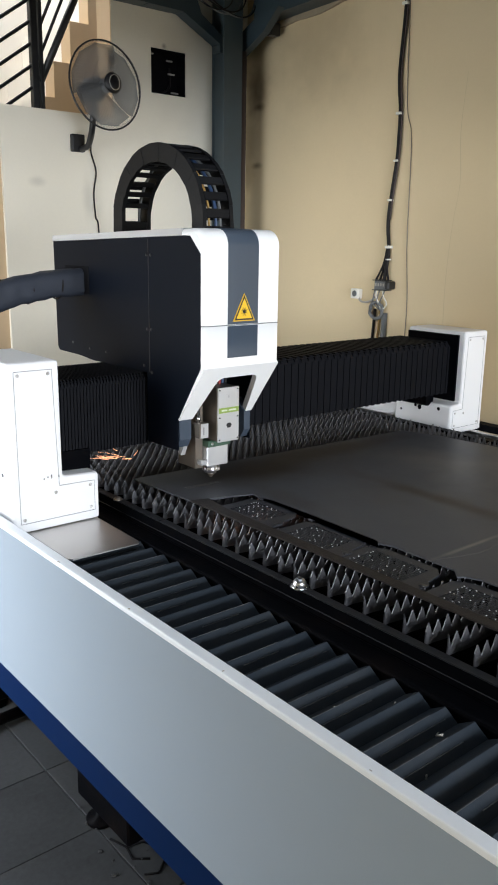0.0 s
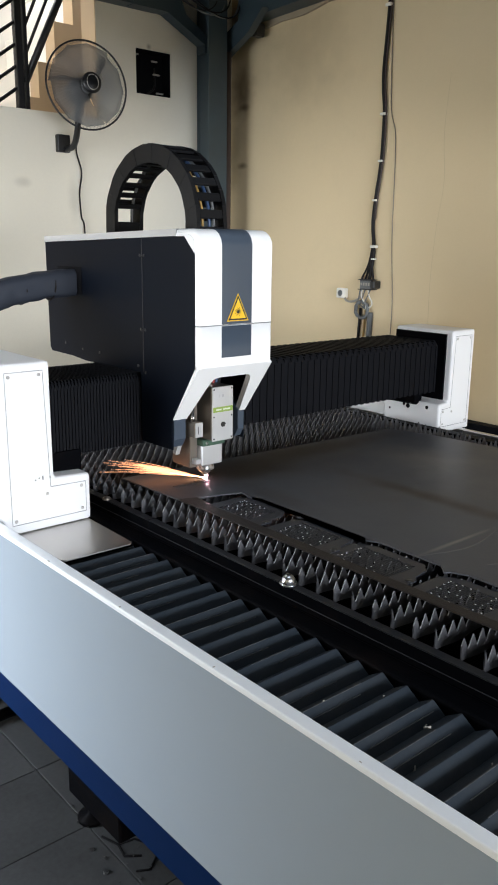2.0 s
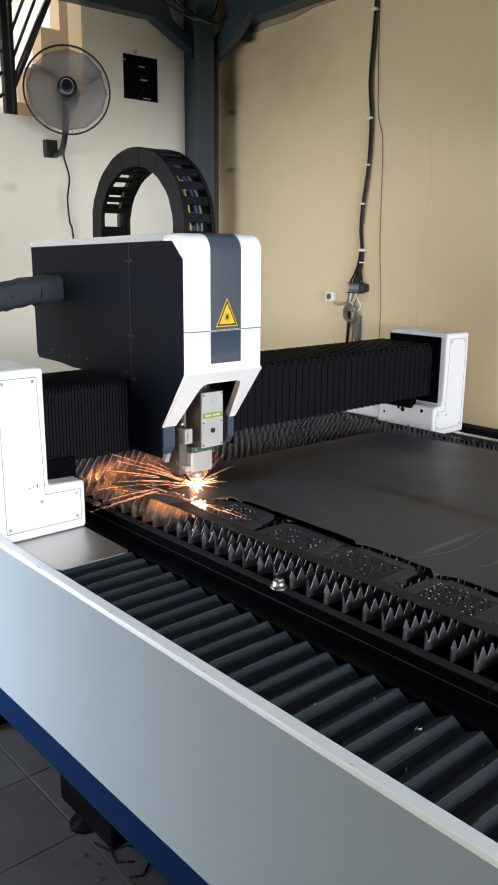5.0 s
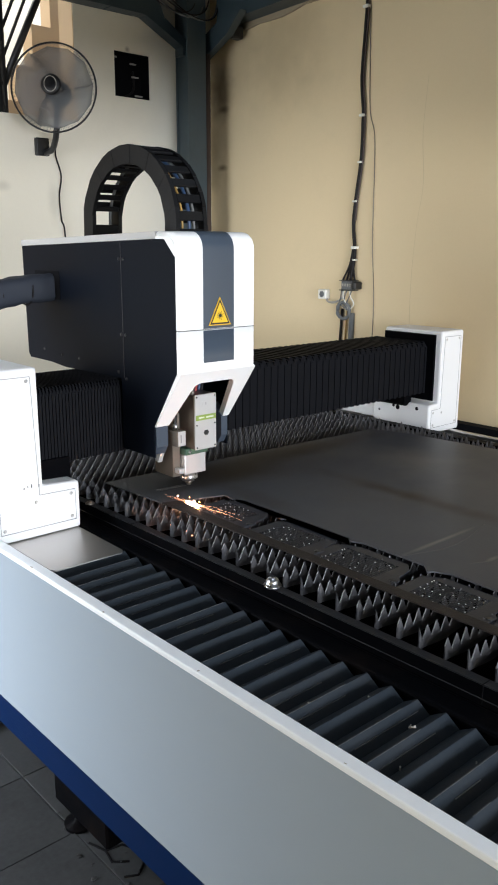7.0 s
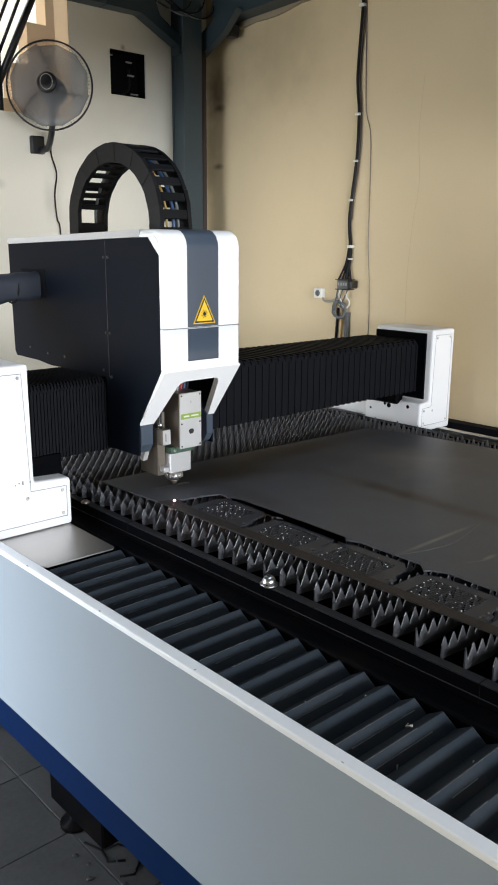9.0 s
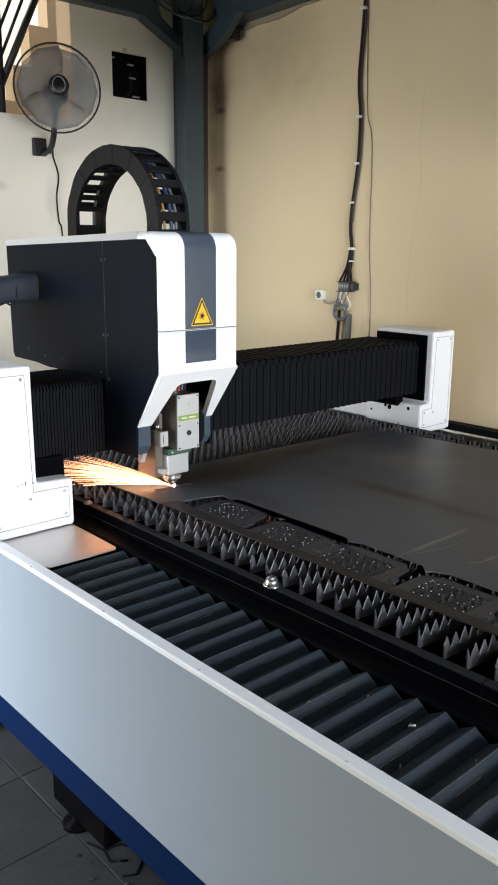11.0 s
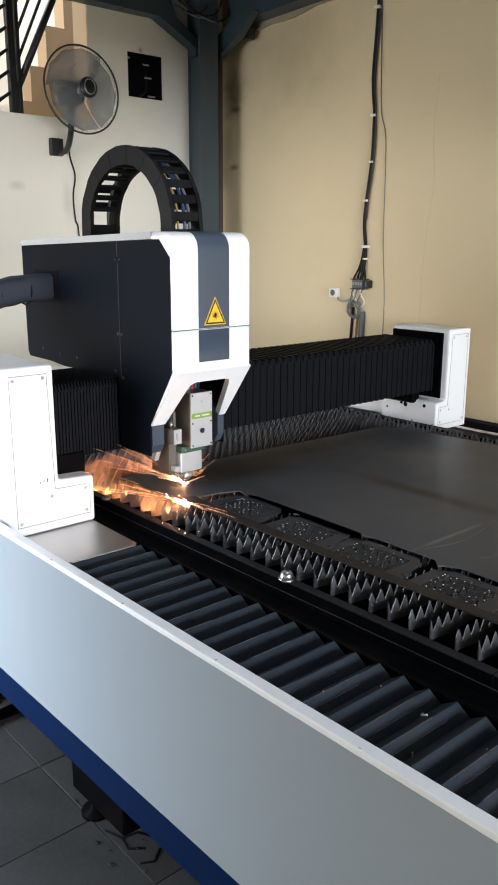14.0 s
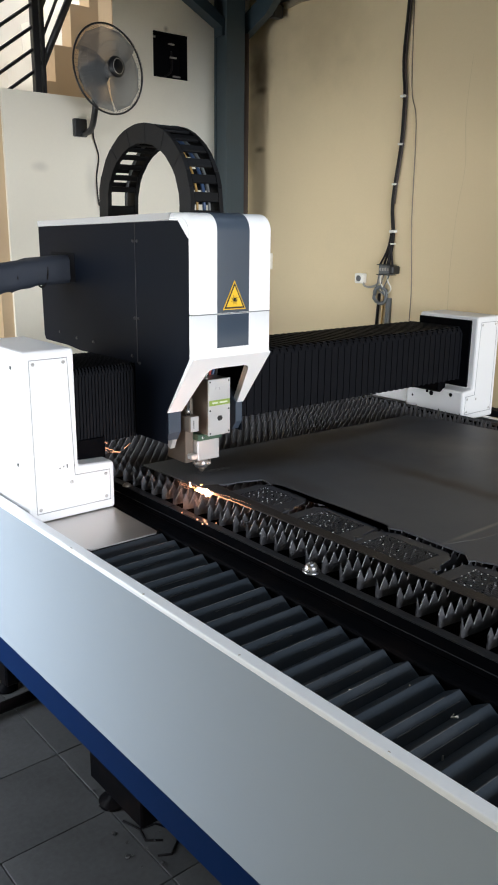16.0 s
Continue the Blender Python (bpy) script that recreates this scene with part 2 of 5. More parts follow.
def bm_prism(points, axis, a, b, bm=None, bevel=0.0):
    """A polygon drawn in the plane across axis (the other two axes in x, y, z order), from a to b along it."""
    own = bmesh.new()

    def at(p, v):
        return {"x": (v, p[0], p[1]), "y": (p[0], v, p[1]), "z": (p[0], p[1], v)}[axis]

    lo = [own.verts.new(at(p, a)) for p in points]
    hi = [own.verts.new(at(p, b)) for p in points]
    n = len(points)
    own.faces.new(lo)
    own.faces.new(hi[::-1])
    for i in range(n):
        own.faces.new((lo[i], hi[i], hi[(i + 1) % n], lo[(i + 1) % n]))
    bmesh.ops.recalc_face_normals(own, faces=own.faces[:])
    if bevel:
        bmesh.ops.bevel(own, geom=own.edges[:], offset=bevel, segments=2, affect="EDGES", profile=0.5)
    return merge(bm, own)


def bm_tube(points, radius, sides=8, bm=None, end_radius=None):
    own = bmesh.new()
    pts = [Vector(p) for p in points]
    rings = []
    for i, p in enumerate(pts):
        d = (pts[min(i + 1, len(pts) - 1)] - pts[max(i - 1, 0)]).normalized()
        side = d.cross(Vector((0.31, 0.17, 0.93))).normalized()
        up = side.cross(d)
        f = i / (len(pts) - 1)
        r = radius if end_radius is None else radius * (1 - f) + end_radius * f
        rings.append([own.verts.new(p + r * (math.cos(a) * side + math.sin(a) * up)) for a in (2 * math.pi * k / sides for k in range(sides))])
    for r0, r1 in zip(rings, rings[1:]):
        for k in range(sides):
            own.faces.new((r0[k], r0[(k + 1) % sides], r1[(k + 1) % sides], r1[k]))
    own.faces.new(rings[0][::-1])
    own.faces.new(rings[-1])
    for f in own.faces:
        f.smooth = len(f.verts) == 4
    return merge(bm, own)


def bm_lathe(profile, centre=(0, 0, 0), axis="z", seg=20, bm=None):
    """(radius, height) rows turned about an axis."""
    own = bmesh.new()
    rings = []
    for r, h in profile:
        ring = []
        for k in range(seg):
            a = 2 * math.pi * k / seg
            u, v = r * math.cos(a), r * math.sin(a)
            p = {"z": (u, v, h), "y": (u, h, v), "x": (h, u, v)}[axis]
            ring.append(own.verts.new(Vector(p) + Vector(centre)))
        rings.append(ring)
    for r0, r1 in zip(rings, rings[1:]):
        for k in range(seg):
            f = own.faces.new((r0[k], r0[(k + 1) % seg], r1[(k + 1) % seg], r1[k]))
            f.smooth = True
    own.faces.new(rings[0][::-1])
    own.faces.new(rings[-1])
    bmesh.ops.recalc_face_normals(own, faces=own.faces[:])
    return merge(bm, own)


def spline(points, n=8):
    """Points of a smooth curve through the given ones."""
    p = [Vector(q) for q in points]
    p = [2 * p[0] - p[1]] + p + [2 * p[-1] - p[-2]]
    out = []
    for i in range(1, len(p) - 2):
        for k in range(n):
            t = k / n
            a, b, c, d = p[i - 1:i + 3]
            out.append(0.5 * (2 * b + (c - a) * t + (2 * a - 5 * b + 4 * c - d) * t * t + (3 * b - a - 3 * c + d) * t ** 3))
    return out + [p[-2]]


def mesh_of(name, bm, mat):
    me = bpy.data.meshes.new(name)
    bmesh.ops.recalc_face_normals(bm, faces=bm.faces[:])
    bm.to_mesh(me)
    bm.free()
    me.materials.append(mat)
    return me


def part(name, bm, mat, parent, label=""):
    ob = new(name, mesh_of(name, bm, mat))
    ob.parent = parent
    return tagged(ob, label) if label else ob


def thing(name, label, category, group="", kind="", at=None):
    ob = new(name)
    if at is not None:
        ob.matrix_basis = at
    ob.empty_display_size = 0.05
    return tagged(ob, label, category, group, kind)


def solid(name, bm, mat, label, category, group="", kind=""):
    return tagged(new(name, mesh_of(name, bm, mat)), label, category, group, kind)


# ---- the room ----
WX, WY, CEIL = 3.37, 4.15, 3.3
solid("wall_east", bm_box(WX, WX + 0.15, -3.4, WY + 1.6, 0, CEIL), CREAM, "tall cream painted plaster wall with soot marks", "wall", kind="structure")

# wall behind the machine: full height with a hole, half height beside the stair
wn_ob = thing("wall_north", "off-white painted plaster wall with a broken-out square hole", "wall", kind="structure")
HX0, HX1, HZ0, HZ1 = 2.672, 2.912, 2.545, 2.785
part("wall_panel", bm_box(2.42, HX0, WY, WY + 0.15, 0, CEIL), WHITEWALL, wn_ob)
part("wall_panel", bm_box(HX1, WX, WY, WY + 0.15, 0, CEIL), WHITEWALL, wn_ob)
part("wall_panel", bm_box(HX0, HX1, WY, WY + 0.15, 0, HZ0), WHITEWALL, wn_ob)
part("wall_panel", bm_box(HX0, HX1, WY, WY + 0.15, HZ1, CEIL), WHITEWALL, wn_ob)
part("half_wall", bm_box(1.762, 2.42, WY, WY + 0.15, 0, 2.385), WHITEWALL, wn_ob, "off-white half-height wall below the stair")
part("jamb", bm_box(2.416, 2.4198, WY + 0.003, WY + 0.15, 2.386, CEIL), TANWALL, wn_ob, "tan plaster return beside the stair")
part("jamb", bm_box(1.70, 1.762, WY + 0.02, WY + 0.5, 0, 2.385), TANWALL, wn_ob, "tan plaster return of the half wall")
hole = thing("wall_recess", "dark recess in the wall with loose wires", "recess")
# near-black back and lining paint in the darkness inside the hole
part("back", bm_box(HX0 + 0.003, HX1 - 0.003, WY + 0.085, WY + 0.09, HZ0 + 0.003, HZ1 - 0.003), VOID, hole)
for b4 in ((HX0 + 0.0005, HX0 + 0.003, HZ0 + 0.0005, HZ1 - 0.0005), (HX1 - 0.003, HX1 - 0.0005, HZ0 + 0.0005, HZ1 - 0.0005), (HX0 + 0.003, HX1 - 0.003, HZ0 + 0.0005, HZ0 + 0.003), (HX0 + 0.003, HX1 - 0.003, HZ1 - 0.003, HZ1 - 0.0005)):
    part("liner", bm_box(b4[0], b4[1], WY + 0.008, WY + 0.085, b4[2], b4[3]), VOID, hole)
for k, (dx, dz, l) in enumerate(((0.02, 0.215, 0.03), (0.14, 0.19, 0.04), (0.15, 0.12, 0.045), (0.17, 0.02, 0.05))):
    part("clip", bm_box(HX0 + dx, HX0 + dx + l, WY + 0.05, WY + 0.058, HZ0 + dz, HZ0 + dz + 0.008), CABLEGREY, hole)
part("wire", bm_tube(spline([(HX0 + 0.1, WY + 0.06, HZ0 + 0.01), (HX0 + 0.17, WY + 0.08, HZ0 + 0.05), (HX0 + 0.18, WY + 0.08, HZ0 + 0.1), (HX0 + 0.17, WY + 0.07, HZ0 + 0.16)]), 0.006, 6), CABLEBLACK, hole)

solid("wall_stairwell", bm_box(-0.5, WX, 5.6, 5.75, 0, 4.6), STAIRWHITE, "bright white painted stairwell wall", "wall", kind="structure")
solid("wall_stairwell_side", bm_box(-0.65, -0.5, WY + 0.15, 5.75, 0, 4.6), STAIRWHITE, "white painted stairwell side wall", "wall", kind="structure")
solid("wall_west_end", bm_box(-1.05, -0.9, 3.70, 4.15, 0, CEIL), CREAM, "cream painted plaster wall beside the side opening", "wall", kind="structure")
solid("wall_west", bm_box(-1.05, -0.9, -3.4, 2.20, 0, CEIL), CREAM, "cream painted plaster wall beside the side opening", "wall", kind="structure")
solid("wall_west_lintel", bm_box(-1.05, -0.9, 2.20, 3.70, 2.45, CEIL), CREAM, "cream wall above the side opening", "wall", kind="structure")
solid("wall_north_end", bm_box(-1.05, 1.70, WY + 0.4, WY + 0.55, 0, CEIL), CREAM, "cream painted wall beyond the stair", "wall", kind="structure")
solid("wall_south_lintel", bm_box(-1.05, WX, -3.55, -3.4, 2.30, CEIL), CREAM, "cream wall above the wide window", "wall", kind="structure")
solid("wall_south_sill", bm_box(-0.55, 2.65, -3.55, -3.4, 0, 1.08), CREAM, "cream wall below the wide window", "wall", kind="structure")
solid("wall_south_pier", bm_box(-1.05, -0.55, -3.55, -3.4, 0, 2.30), CREAM, "cream wall pier beside the wide window", "wall", kind="structure")
solid("wall_south_end", bm_box(2.65, WX, -3.55, -3.4, 0, 2.30), CREAM, "cream wall pier beside the wide window", "wall", kind="structure")
solid("ceiling", bm_box(-1.05, WX + 0.15, 1.65, WY + 0.15, CEIL, CEIL + 0.15), CEILDARK, "dark steel deck ceiling in shadow", "ceiling", kind="structure")
solid("ceiling_side", bm_box(-1.05, 0.75, 0.55, 1.65, CEIL, CEIL + 0.15), CEILDARK, "dark steel deck ceiling beside the added top lamp", "ceiling", kind="structure")
solid("ceiling_edge", bm_box(2.65, WX + 0.15, 0.55, 1.65, CEIL, CEIL + 0.15), CEILDARK, "dark steel deck ceiling beside the added top lamp", "ceiling", kind="structure")
# unseen upstand and slab, added to keep window light off the upper walls
solid("ceiling_upstand", bm_box(-1.05, WX + 0.15, 0.40, 0.55, 2.04, CEIL + 0.15), CEILDARK, "unseen dark upstand between the added slab and the ceiling", "ceiling", kind="structure")
solid("ceiling_low", bm_box(-0.9, WX, -3.4, 0.40, 1.985, 2.26), CEILDARK, "unseen low dark slab added to shade the upper walls", "ceiling", kind="structure")
solid("ground", bm_box(-60, 60, -60, 60, -0.2, -0.06), GROUT, "dark ground outside the workshop", "ground", kind="structure")

# steel corner column, haunches and edge beams
col = thing("steel_column", "blue-grey painted steel corner column with haunches", "column", kind="structure")
part("web", bm_box(3.104, 3.129, 3.93, 4.13, 0, CEIL), STEELBLUE, col)
part("flange", bm_box(3.012, 3.145, 3.915, 3.93, 0, CEIL), STEELBLUE, col)
part("flange", bm_box(3.10, 3.29, 4.13, 4.147, 0, CEIL), STEELBLUE, col)
part("haunch", bm_prism([(3.085, 2.80), (3.184, 2.80), (3.184, 2.841), (2.953, 2.982), (2.90, 3.10), (2.60, 3.10), (2.60, 2.975), (2.80, 2.974), (2.83, 2.971), (3.085, 2.845)], "y", 4.05, 4.129), STEELBLUE, col)
part("haunch", bm_prism([(3.999, 2.783), (4.10, 2.78), (4.083, 2.865), (3.801, 2.992), (3.66, 2.992), (3.786, 2.883)], "x", 3.19, 3.238), STEELBLUE, col)
part("edge_beam", bm_prism([(2.2, 2.978), (2.2, 3.12), (3.0, 3.12), (2.80, 2.978)], "y", 4.055, 4.148), STEELBLUE, col)
part("edge_beam", bm_prism([(3.93, 2.97), (3.93, 3.10), (1.0, 3.22), (1.0, 3.06)], "x", 3.24, 3.368), STEELBLUE, col)
part("bracket", bm_box(3.255, 3.33, 3.79, 3.85, 2.88, 2.95, 0.008), PLASTIC, col, "black clamp on the haunch")
rng = random.Random(4)
edge = [(3.9, 2.985)]
for k in range(30):
    edge.append((3.87 - k * 0.09, 2.945 + k * 0.0042 + rng.uniform(-0.012, 0.012)))
edge.append((1.2, 3.1))
solid("mortar_trim", bm_prism(edge, "x", 3.352, 3.369), MORTAR, "ragged mortar line under the steel beam", "mortar", kind="structure")
solid("drain_pipe", bm_tube([(3.176, 3.945, 0), (3.176, 3.945, 2.80)], 0.021, 12), BROWN, "dark brown pipe standing beside the steel column", "pipe")
rng = random.Random(9)
for k in range(5):
    x0 = 2.5 + rng.random() * 0.38
    dip = 2.955 + 0.04 * rng.random()
    pts = spline([(x0, 3.95, 3.12), (x0 + 0.1, 3.9, dip + 0.05), (x0 + 0.24, 3.88, dip), (x0 + 0.36, 3.9, dip + 0.04), (x0 + 0.44, 3.95, 3.12)])
    solid("hanging_cable", bm_tube(pts, 0.003 + 0.002 * rng.random(), 6), GREYBOX if k % 2 else CABLEBLACK, "loose cable looping below the dark ceiling", "cable", "ceiling cables")

# stair behind the half wall
stair = thing("staircase", "tan stair flight with white stepped edge", "stairs", kind="structure")
prof = [(2.361, 2.3), (2.361, 2.58), (2.445, 2.58), (2.445, 2.79), (2.563, 2.79), (2.563, 3.035), (2.695, 3.035), (2.695, 3.28), (2.83, 3.28), (2.83, 3.50), (3.3, 3.50), (3.3, 2.3)]
part("stringer", bm_prism(prof, "y", 4.9, 5.02), TANWALL, stair, "tan plastered side of the stair")
part("flight", bm_prism(prof, "y", 5.02, 5.6), STAIRWHITE, stair)
rail = thing("stair_railing", "black painted steel stair railing with sloping bars", "railing")
part("post", bm_box(1.972, 2.008, 4.19, 4.23, 2.385, 3.6, 0.003), PLASTIC, rail)
part("post", bm_box(2.016, 2.036, 4.19, 4.23, 2.385, 3.6, 0.003), PLASTIC, rail)
for k in range(8):
    z1 = 2.50 + 0.105 * k
    part("bar", bm_tube([(1.985, 4.21, z1), (1.2, 4.21, z1 - 0.56)], 0.009, 8), PLASTIC, rail)
part("handrail", bm_tube([(2.02, 4.21, 2.52), (2.42, 4.21, 3.33)], 0.019, 8), PLASTIC, rail)
for k in range(3):
    part("bar", bm_tube([(2.02, 4.21, 2.64 + 0.13 * k), (2.40, 4.21, 3.45 + 0.13 * k)], 0.008, 8), PLASTIC, rail)

# ---- fixtures on the walls ----
cable = thing("riser_cable", "bundle of black cables clipped up the cream wall", "cable")
up = spline([(WX - 0.012, 2.925, 1.20), (WX - 0.012, 2.935, 1.40), (WX - 0.02, 2.93, 1.53), (WX - 0.015, 2.912, 1.68), (WX - 0.012, 2.929, 1.82), (WX - 0.012, 2.921, 1.94), (WX - 0.012, 2.898, 2.10), (WX - 0.012, 2.889, 2.20), (WX - 0.012, 2.888, 2.38), (WX - 0.012, 2.902, 2.50), (WX - 0.012, 2.904, 2.60), (WX - 0.012, 2.886, 2.9), (WX - 0.012, 2.880, 3.25)])
part("sheath", bm_tube(up[16:], 0.0098, 8), CABLEBLACK, cable)
part("sheath", bm_tube([p + Vector((0, -0.012, 0)) for p in up[34:]], 0.005, 8), BROWN, cable)
for k in range(4):
    part("strand", bm_tube(spline([(WX - 0.02, 2.90 + 0.03 * k, 1.53), (WX - 0.018, 2.917 + 0.008 * k, 1.62), (WX - 0.014, 2.921, 1.72)]), 0.006, 6), CABLEBLACK, cable)
for y, z, w in ((2.891, 2.373, 0.016), (2.914, 1.710, 0.018), (2.888, 2.883, 0.018), (2.894, 2.144, 0.013), (2.920, 1.949, 0.013), (2.912, 1.645, 0.010)):
    part("clip", bm_box(WX - 0.027, WX, y - w, y + w, z - w * 0.4, z + w * 0.4, 0.002), SOCKETW, cable, "white cable clip")
part("tail", bm_tube([(WX - 0.012, 3.005, 1.15), (WX - 0.012, 2.99, 1.38)], 0.008, 6), CABLEBLACK, cable)
part("tail", bm_tube([(WX - 0.012, 2.925, 1.15), (WX - 0.012, 2.92, 1.36)], 0.016, 8), GREYBOX, cable)
part("tail", bm_tube([(WX - 0.012, 2.97, 1.15), (WX - 0.012, 2.955, 1.37)], 0.005, 6), CABLEYELL, cable)
tb = thing("terminal_box", "grey terminal strip with open wires on the wall", "terminal box")
part("body", bm_box(WX - 0.05, WX, 2.893, 2.972, 1.487, 1.533, 0.003), GREYBOX, tb)
part("plug", bm_box(WX - 0.06, WX, 2.862, 2.893, 1.490, 1.532, 0.006), PLASTIC, tb)
for k in range(4):
    part("screw", bm_box(WX - 0.053, WX - 0.049, 2.900 + 0.018 * k, 2.909 + 0.018 * k, 1.505, 1.52), CABLEGREY, tb)
part("rail", bm_box(WX - 0.056, WX, 2.889, 2.980, 1.534, 1.538), PLASTIC, tb)
part("rail", bm_box(WX - 0.056, WX, 2.889, 2.980, 1.482, 1.486), PLASTIC, tb)
rng = random.Random(2)
for k in range(5):
    y0 = 2.91 + 0.018 * k
    part("wire", bm_tube(spline([(WX - 0.03, y0, 1.486), (WX - 0.04, y0 - 0.02 + rng.random() * 0.03, 1.45), (WX - 0.03, y0 + rng.uniform(-0.04, 0.04), 1.41), (WX - 0.02, 2.94, 1.37)]), 0.0035, 6), SOCKETW if k % 2 else GREYBOX, tb)
coil = bm_tube([(WX - 0.02 - 0.004 * (a % 3), 2.972 + 0.045 * math.cos(a * 0.42), 1.372 + 0.045 * math.sin(a * 0.42)) for a in range(46)], 0.010, 6)
solid("cable_coil", coil, GREYBOX, "coil of grey cable hanging on the wall", "cable")
solid("socket_lead", bm_tube(spline([(WX - 0.02, 3.11, 1.44), (WX - 0.03, 3.08, 1.415), (WX - 0.03, 3.03, 1.415), (WX - 0.03, 2.98, 1.44), (WX - 0.03, 2.97, 1.485)]), 0.006, 6), CABLEGREY, "grey lead from the wall socket to the terminal box", "cable")


def wall_socket(y, z, wide, high, mark):
    s = thing("wall_socket", mark, "socket", "wall sockets")
    part("plate", bm_box(WX - 0.035, WX, y - wide / 2, y + wide / 2, z - high / 2, z + high / 2, 0.006, 2), SOCKETW, s)
    part("face", bm_lathe([(0.0, -0.037), (0.017, -0.037), (0.017, -0.033), (0.0, -0.033)], (WX, y, z), "x", 16), GREYBOX, s)
    return s


wall_socket(3.128, 1.455, 0.062, 0.055, "white surface wall socket on the cream wall")
sw = wall_socket(3.93, 1.52, 0.075, 0.10, "white wall socket with a black plug")
part("plug", bm_lathe([(0.0, -0.08), (0.022, -0.075), (0.024, -0.04), (0.0, -0.035)], (WX, 3.95, 1.60), "x", 12), PLASTIC, sw, "black round plug")
solid("thin_wire", bm_tube(spline([(WX - 0.006, 2.872, 3.2), (WX - 0.006, 2.869, 2.9), (WX - 0.006, 2.857, 2.53), (WX - 0.006, 2.846, 2.38), (WX - 0.006, 2.814, 2.276), (WX - 0.006, 2.805, 2.10), (WX - 0.006, 2.799, 1.735), (WX - 0.006, 2.776, 1.443), (WX - 0.006, 2.778, 1.2)]), 0.0024, 6), ALUDARK, "thin dark wire hanging down the wall", "cable")
solid("wall_crack", bm_tube(spline([(WX + 0.0019, 2.497, 2.518), (WX + 0.0019, 2.514, 2.25), (WX + 0.0019, 2.497, 2.02), (WX + 0.0019, 2.525, 1.81), (WX + 0.0019, 2.542, 1.53), (WX + 0.0019, 2.536, 1.2)]), 0.0026, 5), PATCH, "patched hairline crack in the cream wall", "crack")

# wall fan: plate and arm stay, the head swings on the arm, the rotor turns in the guard
fan = thing("wall_fan", "grey wall fan with wire guard and smoky blades", "fan")
part("wall_plate", bm_box(2.148, 2.224, WY - 0.03, WY, 2.184, 2.275, 0.006, 2), PLASTIC, fan)
part("arm", bm_tube(spline([(2.20, WY - 0.03, 2.20), (2.205, WY - 0.10, 2.215), (2.18, WY - 0.19, 2.28), (2.172, WY - 0.22, 2.36), (2.172, WY - 0.22, 2.44)]), 0.016, 10), PLASTIC, fan)
FANPIVOT = (2.186, WY - 0.22, 2.474)
fan_head = part("fan_head", bm_lathe([(0.0, 0.10), (0.05, 0.09), (0.062, 0.05), (0.062, -0.02), (0.045, -0.04), (0.0, -0.04)], (0, 0, 0), "y", 20), PLASTIC, fan, "dark grey motor housing")
R0 = 0.212
guard = bmesh.new()
for k in range(72):
    a = 2 * math.pi * k / 72
    c, s = math.cos(a), math.sin(a)
    front = [(r * c, y, r * s) for r, y in ((0.045, -0.165), (0.11, -0.163), (0.17, -0.15), (0.20, -0.125), (R0, -0.10))]
    back = [(r * c, y, r * s) for r, y in ((0.06, -0.03), (0.15, -0.035), (0.195, -0.06), (R0, -0.098))]
    bm_tube(front, 0.0006, 4, guard)
    bm_tube(back, 0.0004, 4, guard)
for r, y in ((0.075, -0.164), (0.12, -0.162), (0.165, -0.152), (0.197, -0.128)):
    bm_tube([(r * math.cos(a * math.pi / 20), y, r * math.sin(a * math.pi / 20)) for a in range(41)], 0.0007, 4, guard)
part("wire_guard", guard, FANWIRE, fan_head, "fine grey wire guard")
ring = bm_tube([(R0 * math.cos(a * math.pi / 24), -0.10, R0 * math.sin(a * math.pi / 24)) for a in range(49)], 0.0048, 8)
part("guard_ring", ring, PLASTIC, fan_head)
part("hub_cap", bm_lathe([(0.0, -0.178), (0.04, -0.176), (0.05, -0.165), (0.05, -0.158), (0.0, -0.158)], (0, 0, 0), "y", 24), PLASTIC, fan_head)
part("hub_mark", bm_tube([(0.030 * math.cos(a * math.pi / 12), -0.178, 0.036 * math.sin(a * math.pi / 12)) for a in range(25)], 0.0016, 5), CABLEGREY, fan_head, "pale oval emblem ring")
blades = bm_lathe([(0.0, -0.14), (0.036, -0.14), (0.036, -0.06), (0.0, -0.06)], (0, 0, 0), "y", 18)
for k in range(3):
    own = bmesh.new()
    rows = []
    for i in range(8):
        f = i / 7
        r = 0.03 + 0.168 * f
        half = 1.07 + 0.05 * math.sin(math.pi * f)
        row = []
        for j in range(5):
            u = (j / 4 - 0.5) * 2
            a = 2 * math.pi * k / 3 + u * half + 0.3 * f
            row.append(own.verts.new((r * math.cos(a), -0.10 + 0.016 * u, r * math.sin(a))))
        rows.append(row)
    for r0, r1 in zip(rows, rows[1:]):
        for j in range(4):
            own.faces.new((r0[j], r0[j + 1], r1[j + 1], r1[j])).smooth = True
    bmesh.ops.solidify(own, geom=own.faces[:], thickness=0.002)
    merge(blades, own)
rotor = part("rotor", blades, FANGREY, fan_head, "smoky grey three-bladed rotor")
solid("fan_cord", bm_tube(spline([(2.19, WY - 0.16, 2.262), (2.235, WY - 0.10, 2.285), (2.262, WY - 0.02, 2.20), (2.295, WY - 0.012, 2.09), (2.278, WY - 0.012, 1.98), (2.285, WY - 0.012, 1.85), (2.302, WY - 0.012, 1.77), (2.305, WY - 0.012, 1.3)]), 0.0045, 6), CABLEBLACK, "thin black fan cord hanging down the wall", "cable")

